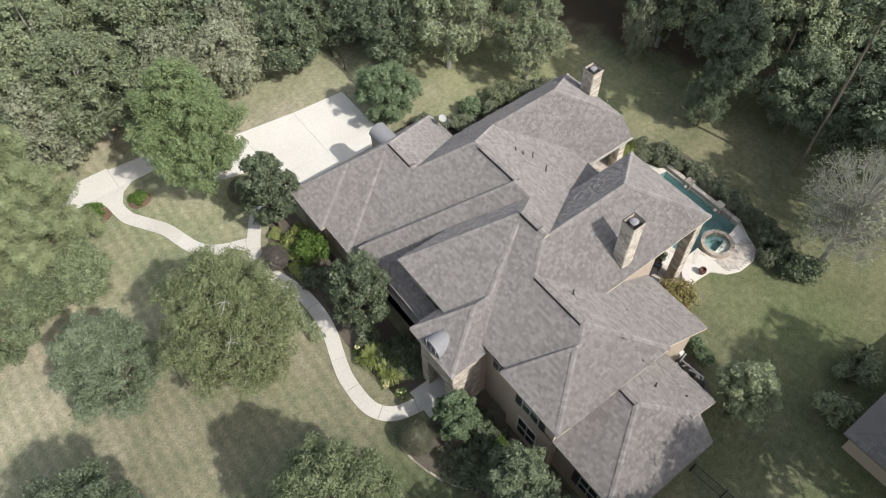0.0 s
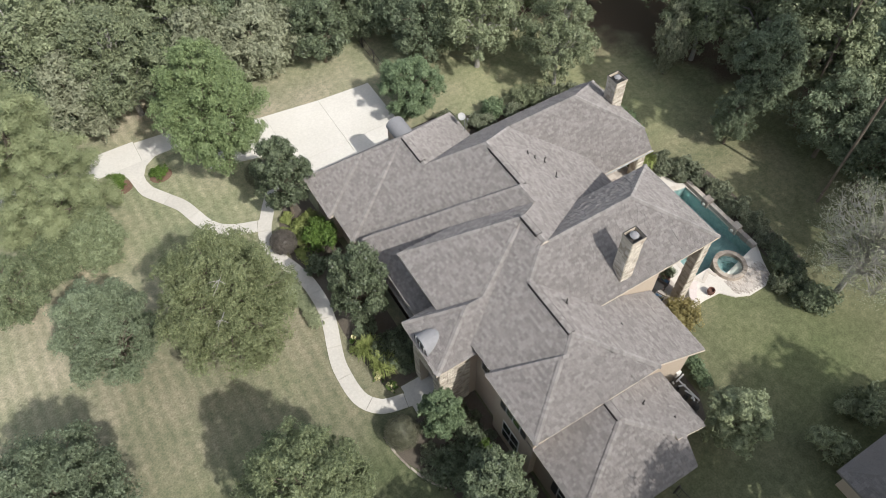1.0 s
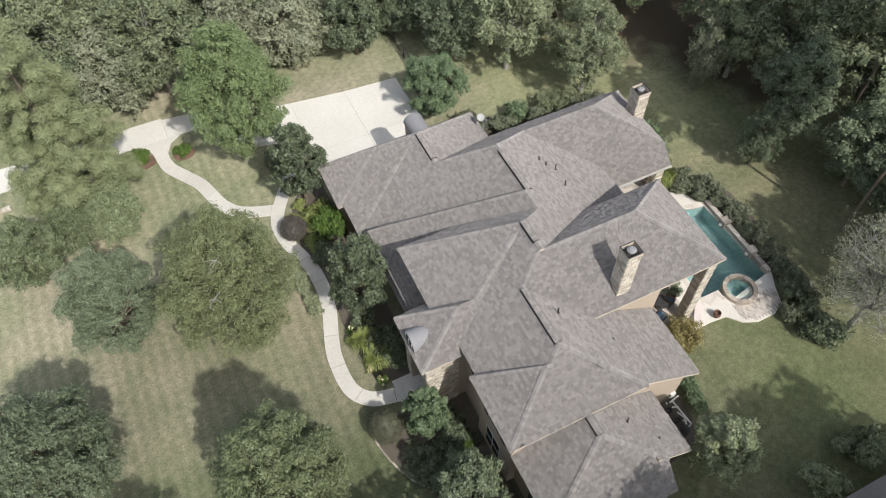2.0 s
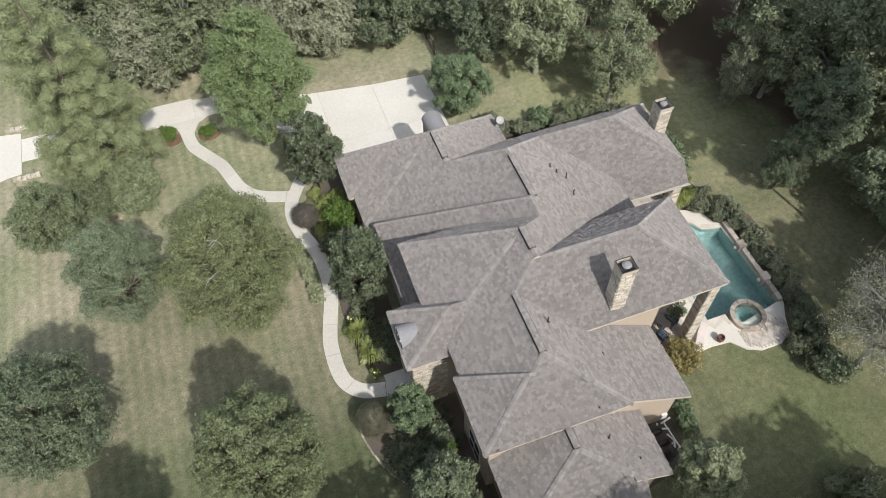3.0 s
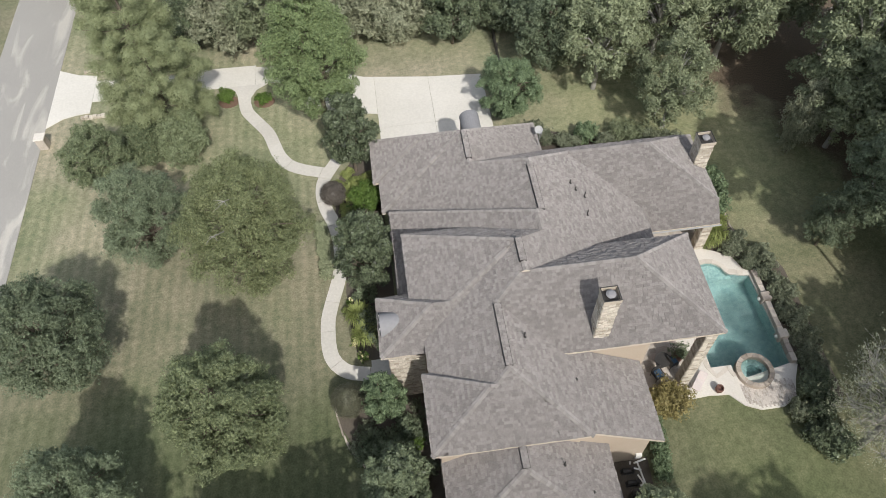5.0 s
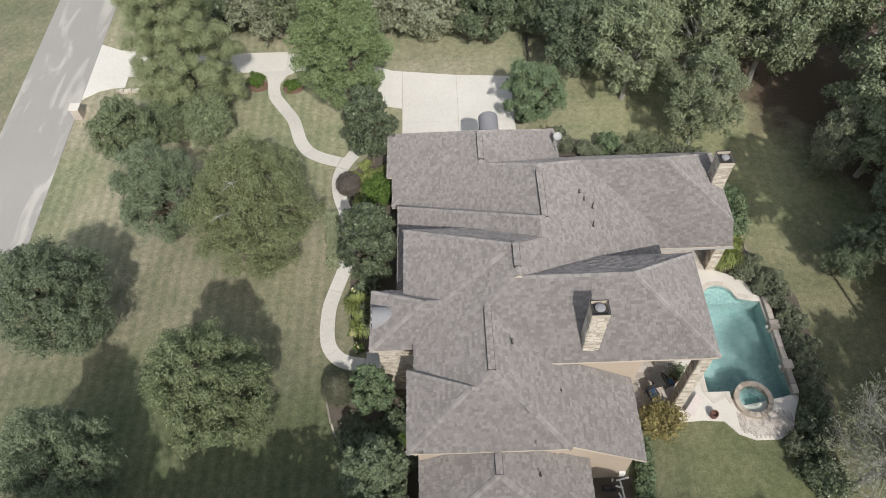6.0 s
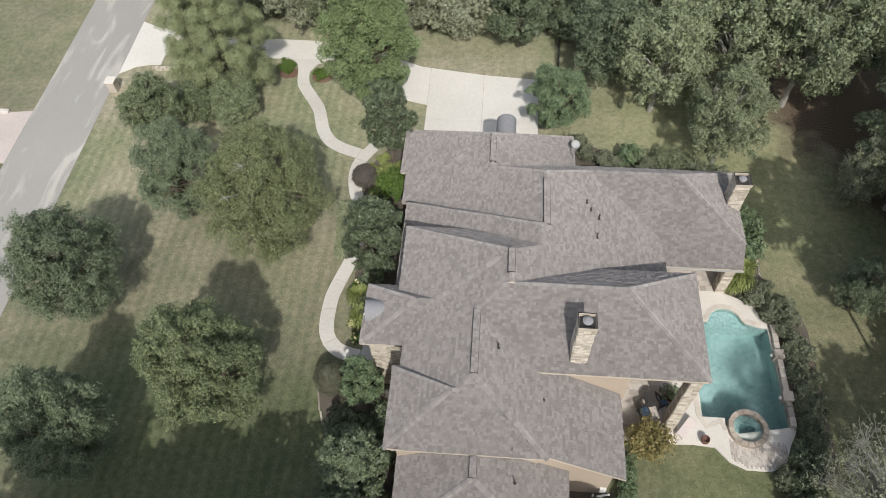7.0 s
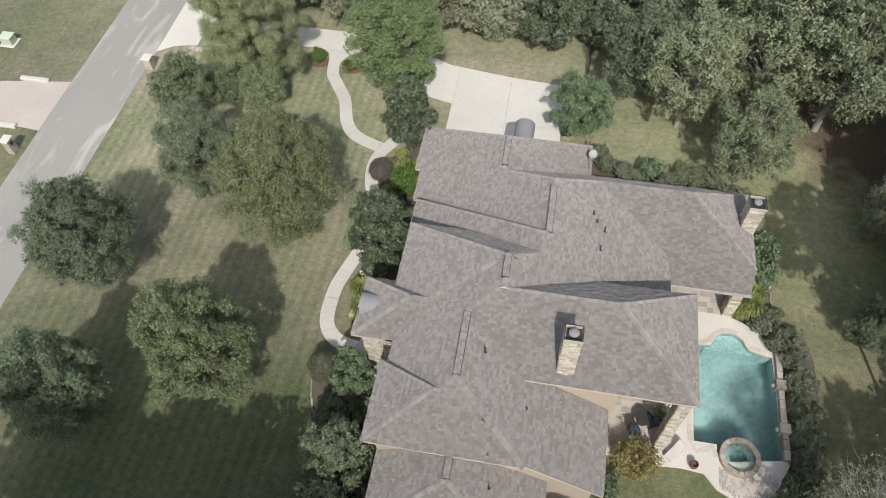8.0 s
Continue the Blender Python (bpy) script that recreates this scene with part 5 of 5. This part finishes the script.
plant(make_bush("blue", 41, 1.1, 1.7, "spiky yucca-like shrub near the neighbouring roof", 2040, 0.3, 14, slim=0.2), [(9.9, -15.6, 0, 1.25, 1.1), (13.6, -15.2, 90, 1.25, 1.2), (12.9, -14.6, 40, 0.9, 1.0)])

structure(prism("planting_bed", [(-10.4, -1.0), (-9.4, -1.5), (-5.2, -1.8), (-5.2, -13.5), (-8.6, -13.5), (-9.6, -6.0), (-11.0, -3.4), (-11.2, -2.0)], -0.02, 0.02, M_MULCH), "dark mulch planting bed", "planting bed")
for cx, cy in ((-18.75, 25.75), (-15.85, 25.35)):
    structure(prism("planting_bed", [(cx + 0.85 * math.cos(0.4 * k), cy + 0.7 * math.sin(0.4 * k)) for k in range(16)], -0.02, 0.025, M_BARKCHIP), "small bed of reddish bark chips beside the driveway", "planting bed")
structure(prism("planting_bed", [(-7.0, 0.9), (-8.8, 0.8), (-9.7, 1.2), (-10.0, 3.0), (-10.2, 6.0), (-10.0, 9.0), (-10.6, 13.0), (-10.3, 16.0), (-8.4, 19.0), (-7.4, 19.0), (-7.0, 9.0)], -0.02, 0.022, M_MULCH), "dark mulch planting bed", "planting bed")
structure(prism("planting_bed", [(17.25, -6.0), (19.2, -5.6), (19.3, 0.0), (19.3, 3.6), (18.9, 5.0), (17.4, 5.9), (17.0, 8.3), (17.2, 12.4), (14.8, 12.4), (14.6, 6.0), (16.4, 5.0), (17.25, 3.9)], -0.02, 0.018, M_MULCH), "dark mulch planting bed", "planting bed")
structure(prism("planting_bed", [(2.2, 19.0), (4.6, 15.2), (14.6, 14.4), (13.6, 16.4), (8.0, 18.0), (5.4, 19.0), (4.6, 19.6), (3.0, 19.4)], -0.02, 0.018, M_MULCH), "dark mulch planting bed", "planting bed")

# ---- things on the patio and round the house ----
def furniture():
    rng = random.Random(3)
    for x, y, turn in ((8.4, -2.9, 20), (9.5, -2.2, 110)):
        chair = empty("patio_chair", "dark metal patio chair with blue cushions", "chair", "patio chairs")
        m = pose(x, y, 0.1, 0, 0, turn)
        for sx in (-0.27, 0.27):
            for sy in (-0.27, 0.27):
                boxed("leg", sx - 0.02, sx + 0.02, sy - 0.02, sy + 0.02, 0, 0.4, M_DARK, chair, m=m)
            boxed("arm", sx - 0.03, sx + 0.03, -0.3, 0.3, 0.6, 0.64, M_DARK, chair, m=m)
        boxed("seat", -0.3, 0.3, -0.3, 0.3, 0.4, 0.45, M_DARK, chair, m=m)
        boxed("cushion", -0.27, 0.27, -0.27, 0.27, 0.45, 0.55, M_CUSHION, chair, "blue seat cushion", 0.03, m)
        boxed("backrest", -0.3, 0.3, 0.26, 0.32, 0.45, 1.0, M_DARK, chair, m=m)
    table = empty("patio_table", "round dark metal patio table", "table")
    bm = bmesh.new()
    cylinder(bm, (8.9, -2.1, 0.78), (8.9, -2.1, 0.82), 0.5, 0.5, 24)
    part("tabletop", bm, M_DARK, table)
    bm = bmesh.new()
    cylinder(bm, (8.9, -2.1, 0.1), (8.9, -2.1, 0.78), 0.06, 0.05, 10)
    cylinder(bm, (8.9, -2.1, 0.1), (8.9, -2.1, 0.14), 0.28, 0.28, 16)
    part("pedestal", bm, M_DARK, table)
    lounger = empty("sun_lounger", "pale pinkish sun lounger with a raised back on the pool deck", "lounger")
    m = pose(10.7, -3.75, 0.1, 0, 0, -40)
    boxed("mattress", -0.26, 0.26, -0.55, 0.3, 0.28, 0.36, M_TOWEL, lounger, "", 0.03, m)
    boxed("backrest", -0.26, 0.26, 0, 0.55, -0.03, 0.05, M_TOWEL, lounger, "", 0.02, m @ pose(0, 0.28, 0.33, 50, 0, 0))
    for sx in (-0.22, 0.22):
        boxed("rail", sx - 0.025, sx + 0.025, -0.57, 0.35, 0.22, 0.28, M_WHITE, lounger, m=m)
        for sy in (-0.5, 0.25):
            boxed("leg", sx - 0.02, sx + 0.02, sy - 0.02, sy + 0.02, 0, 0.22, M_WHITE, lounger, m=m)


def pot(x, y, r, h, planted):
    urn = empty("plant_pot", "reddish brown glazed pot holding a green plant" if planted else "reddish brown glazed urn standing empty on the deck", "pot")
    bm = bmesh.new()
    prof = [(0.6, 0.0), (0.95, 0.45), (1.0, 0.75), (0.8, 0.92), (0.92, 1.0), (0.78, 0.99), (0.7, 0.85), (0.75, 0.6)]
    rings = [[bm.verts.new((x + r * a * math.cos(t * math.pi / 10), y + r * a * math.sin(t * math.pi / 10), 0.1 + h * b)) for t in range(20)] for a, b in prof]
    for p, q in zip(rings, rings[1:]):
        for i in range(20):
            bm.faces.new((p[i], p[(i + 1) % 20], q[(i + 1) % 20], q[i]))
    bm.faces.new(rings[-1])
    part("pot", bm, M_CLAY, urn)
    if planted:
        foliage = new("foliage", leaf_mesh("foliage", [((x, y, h + 0.5), 0.5), ((x + 0.2, y + 0.1, h + 0.2), 0.35)], 900, 0.14, M_LEAF["magnolia"], np.random.default_rng(9), 0.5, 0.0, 0.5))
        foliage.parent = urn


furniture()
pot(11.8, -4.3, 0.25, 0.5, False)
pot(9.95, -1.9, 0.33, 0.6, True)


def pool_plant():
    """Pumps, filter drum and white pipework beside the house."""
    kit = empty("pool_equipment", "pool pumps and filter with white pipework beside the wall", "pool equipment")
    for x, y in ((5.0, -8.3), (5.1, -9.0)):
        bm = bmesh.new()
        cylinder(bm, (x - 0.3, y, 0.3), (x + 0.25, y, 0.3), 0.15, 0.15, 12)
        cylinder(bm, (x + 0.3, y, 0.05), (x + 0.3, y, 0.6), 0.14, 0.12, 12)
        box(bm, x - 0.35, x + 0.4, y - 0.15, y + 0.15, 0.0, 0.1)
        part("pump", bm, M_DARK, kit)
    bm = bmesh.new()
    cylinder(bm, (5.0, -9.8, 0.05), (5.0, -9.8, 1.0), 0.32, 0.32, 16)
    cylinder(bm, (5.0, -9.8, 1.0), (5.0, -9.8, 1.18), 0.32, 0.1, 16)
    part("filter_drum", bm, M_DARK, kit)
    runs = [((5.40, -8.0, 0.55), (6.10, -7.85, 0.55)), ((5.60, -8.0, 0.55), (5.75, -9.6, 0.55)), ((5.75, -9.6, 0.55), (5.75, -9.6, 0.05)), ((5.40, -8.7, 0.65), (5.60, -9.2, 0.65)),
            ((5.60, -9.2, 0.65), (5.20, -9.9, 0.65)), ((5.30, -8.3, 0.6), (5.70, -8.45, 0.6)), ((5.40, -9.3, 0.6), (5.70, -9.2, 0.6)), ((5.15, -8.05, 0.6), (5.20, -7.9, 0.6))]
    for p, q in runs:
        bm = bmesh.new()
        cylinder(bm, p, q, 0.055, 0.055, 8)
        part("pipe", bm, M_WHITE, kit, "white plastic pipe")
    boxed("control_box", 5.5, 5.85, -7.8, -7.62, 0.6, 1.1, M_WHITE, kit, "pale grey control box")
    structure(prism("planting_bed", [(3.1, -7.6), (6.4, -7.6), (6.3, -9.2), (5.6, -10.6), (3.1, -11.0)], -0.02, 0.02, M_MULCH), "dark bare earth beside the wall", "planting bed")


pool_plant()


def fence(points, tall, label):
    """Black metal fence: posts, two rails and pickets."""
    owner = empty("fence", label, "fence")
    for (ax, ay), (bx, by) in zip(points, points[1:]):
        n = max(1, round(math.dist((ax, ay), (bx, by)) / 2.2))
        for i in range(n + 1):
            x, y = ax + (bx - ax) * i / n, ay + (by - ay) * i / n
            boxed("post", x - 0.05, x + 0.05, y - 0.05, y + 0.05, -0.1, tall + 0.08, M_DARK, owner)
        for z in (0.15, tall - 0.08):
            bm = bmesh.new()
            cylinder(bm, (ax, ay, z), (bx, by, z), 0.025, 0.025, 4)
            part("rail", bm, M_DARK, owner)
        k = round(math.dist((ax, ay), (bx, by)) / 0.14)
        bm = bmesh.new()
        for i in range(k):
            x, y = ax + (bx - ax) * (i + 0.5) / k, ay + (by - ay) * (i + 0.5) / k
            box(bm, x - 0.01, x + 0.01, y - 0.01, y + 0.01, 0.08, tall)
        tagged(part("pickets", bm, M_DARK, owner), kind="stuff")


fence([(3.7, 23.4), (4.2, 37.0)], 1.25, "black metal fence crossing the lawn to the wood")
fence([(1.0, -12.9), (1.4, -17.0)], 1.25, "black metal fence beside the low wing")


def neighbour():
    home = empty("house", "neighbouring house with a dark shingle roof and beige wall", "house")
    bm = bmesh.new()
    box(bm, 9.0, 19.5, -24.5, -17.3, 0, 2.55)
    part("wall", bm, M_STUCCO, home)
    x0, x1, y0, y1, z = 8.2, 20.3, -25.0, -16.8, 2.5
    ridge, s = (x0 + x1) / 2, 0.42
    top = z + s * (ridge - x0)
    back = y1 - (ridge - x0)
    slopes = [[(x0, y0, z), (x0, y1, z), (ridge, back, top), (ridge, y0, top)], [(x1, y1, z), (x1, y0, z), (ridge, y0, top), (ridge, back, top)],
              [(x0, y1, z), (x1, y1, z), (ridge, back, top)]]
    for corners in slopes:
        n = len(corners)
        verts = corners + [(x, y, q - 0.18) for x, y, q in corners]
        faces = [tuple(range(n)), tuple(reversed(range(n, 2 * n)))] + [(i, n + i, n + (i + 1) % n, (i + 1) % n) for i in range(n)]
        mesh_object("roof_slope", verts, faces, M_ROOF, home)
    verts, faces, v = [], [], 0.0
    rng = random.Random(5)
    slope = Vector((ridge - x0, 0, top - z))
    length = slope.length
    slope.normalize()
    n = Vector((-slope.z, 0, slope.x))
    while v < length - 0.2:
        y = y0
        while y < y1 - 0.4 - v * slope.x:
            w = rng.uniform(0.18, 0.38)
            p, q = Vector((x0, y, z)) + slope * v, Vector((x0, y + w - 0.01, z)) + slope * v
            k, lift = len(verts), n * rng.choice((0.012, 0.025, 0.035))
            verts += [p, q, q + slope * 0.172 + n * 0.003, p + slope * 0.172 + n * 0.003, p + lift, q + lift]
            faces += [(k + 4, k + 5, k + 2, k + 3), (k, k + 1, k + 5, k + 4)]
            y += w
        v += 0.172
    tagged(mesh_object("shingles", verts, faces, M_SHINGLE, home), kind="stuff")
    mesh_object("gable", [(9.3, y0 + 0.5, 2.9), (19.5, y0 + 0.5, 2.9), (ridge, y0 + 0.5, top - 0.25)], [(0, 1, 2)], M_STUCCO, home)


neighbour()
box_ob = empty("utility_box", "pale green metal utility box on the far verge", "utility box")
boxed("body", -47.3, -46.3, 23.6, 24.5, 0, 0.75, mat("pale_green_paint", (0.36, 0.41, 0.31), (0.45, 0.50, 0.39), 1.0, 8.0, 0.5, 0.05), box_ob, bevel=0.05)
boxed("lid", -47.35, -46.25, 23.55, 24.55, 0.75, 0.83, mat("pale_lid", (0.52, 0.56, 0.44), (0.60, 0.64, 0.52), 1.0, 8.0, 0.5, 0.05), box_ob, bevel=0.03)
boxed("plinth", -47.5, -46.1, 23.4, 24.7, -0.05, 0.07, M_CONCRETE, box_ob)
post = empty("mailbox_pillar", "pale stone mailbox pillar across the street", "pillar")
boxed("pillar", -40.0, -39.45, 11.7, 12.4, 0, 1.3, M_PAVER, post, bevel=0.03)
boxed("cap", -40.08, -39.37, 11.62, 12.48, 1.3, 1.42, M_DECK, post, bevel=0.03)
boxed("box", -39.46, -39.38, 11.9, 12.2, 0.85, 1.1, M_DARK, post)
for x0, x1, y in ((-43.4, -40.8, 19.85), (-43.2, -40.9, 14.5)):
    head = empty("culvert_headwall", "low pale concrete culvert headwall", "headwall")
    boxed("wall", x0, x1, y - 0.2, y + 0.2, -0.2, 0.28, M_CONCRETE, head, bevel=0.05)

# patio tiles under the roofs
for x0, x1, y0, y1 in ((6.5, 10.35, -3.9, 0.8), (9.3, 14.35, 6.05, 9.6)):
    rng = random.Random(8)
    y = y0
    while y < y1:
        h, x = rng.choice((0.4, 0.6)), x0
        while x < x1:
            w = min(rng.choice((0.4, 0.6, 0.8)), x1 - x)
            boxed("paving_tile", x + 0.006, x + w - 0.006, y + 0.006, y + h - 0.006, 0.095, 0.112, M_TILE, deck)
            x += w
        y += h

# small pavers at the deck's end
for k in range(26):
    for j in range(9):
        x, y = 13.25 + 0.125 * k, -5.7 + 0.235 * j + (0.11 if k % 2 else 0.0)
        if math.hypot(x - SPA_AT[0], y - SPA_AT[1]) > 1.25 and y < -4.25 and x < 16.3 + 0.3 * (y + 5.3) and y > -5.72 + 0.35 * max(0, 14.0 - x) + 0.5 * max(0, x - 15.6):
            boxed("paver", x, x + 0.115, y, y + 0.225, 0.09, 0.107, M_TILE, deck)


shingles()
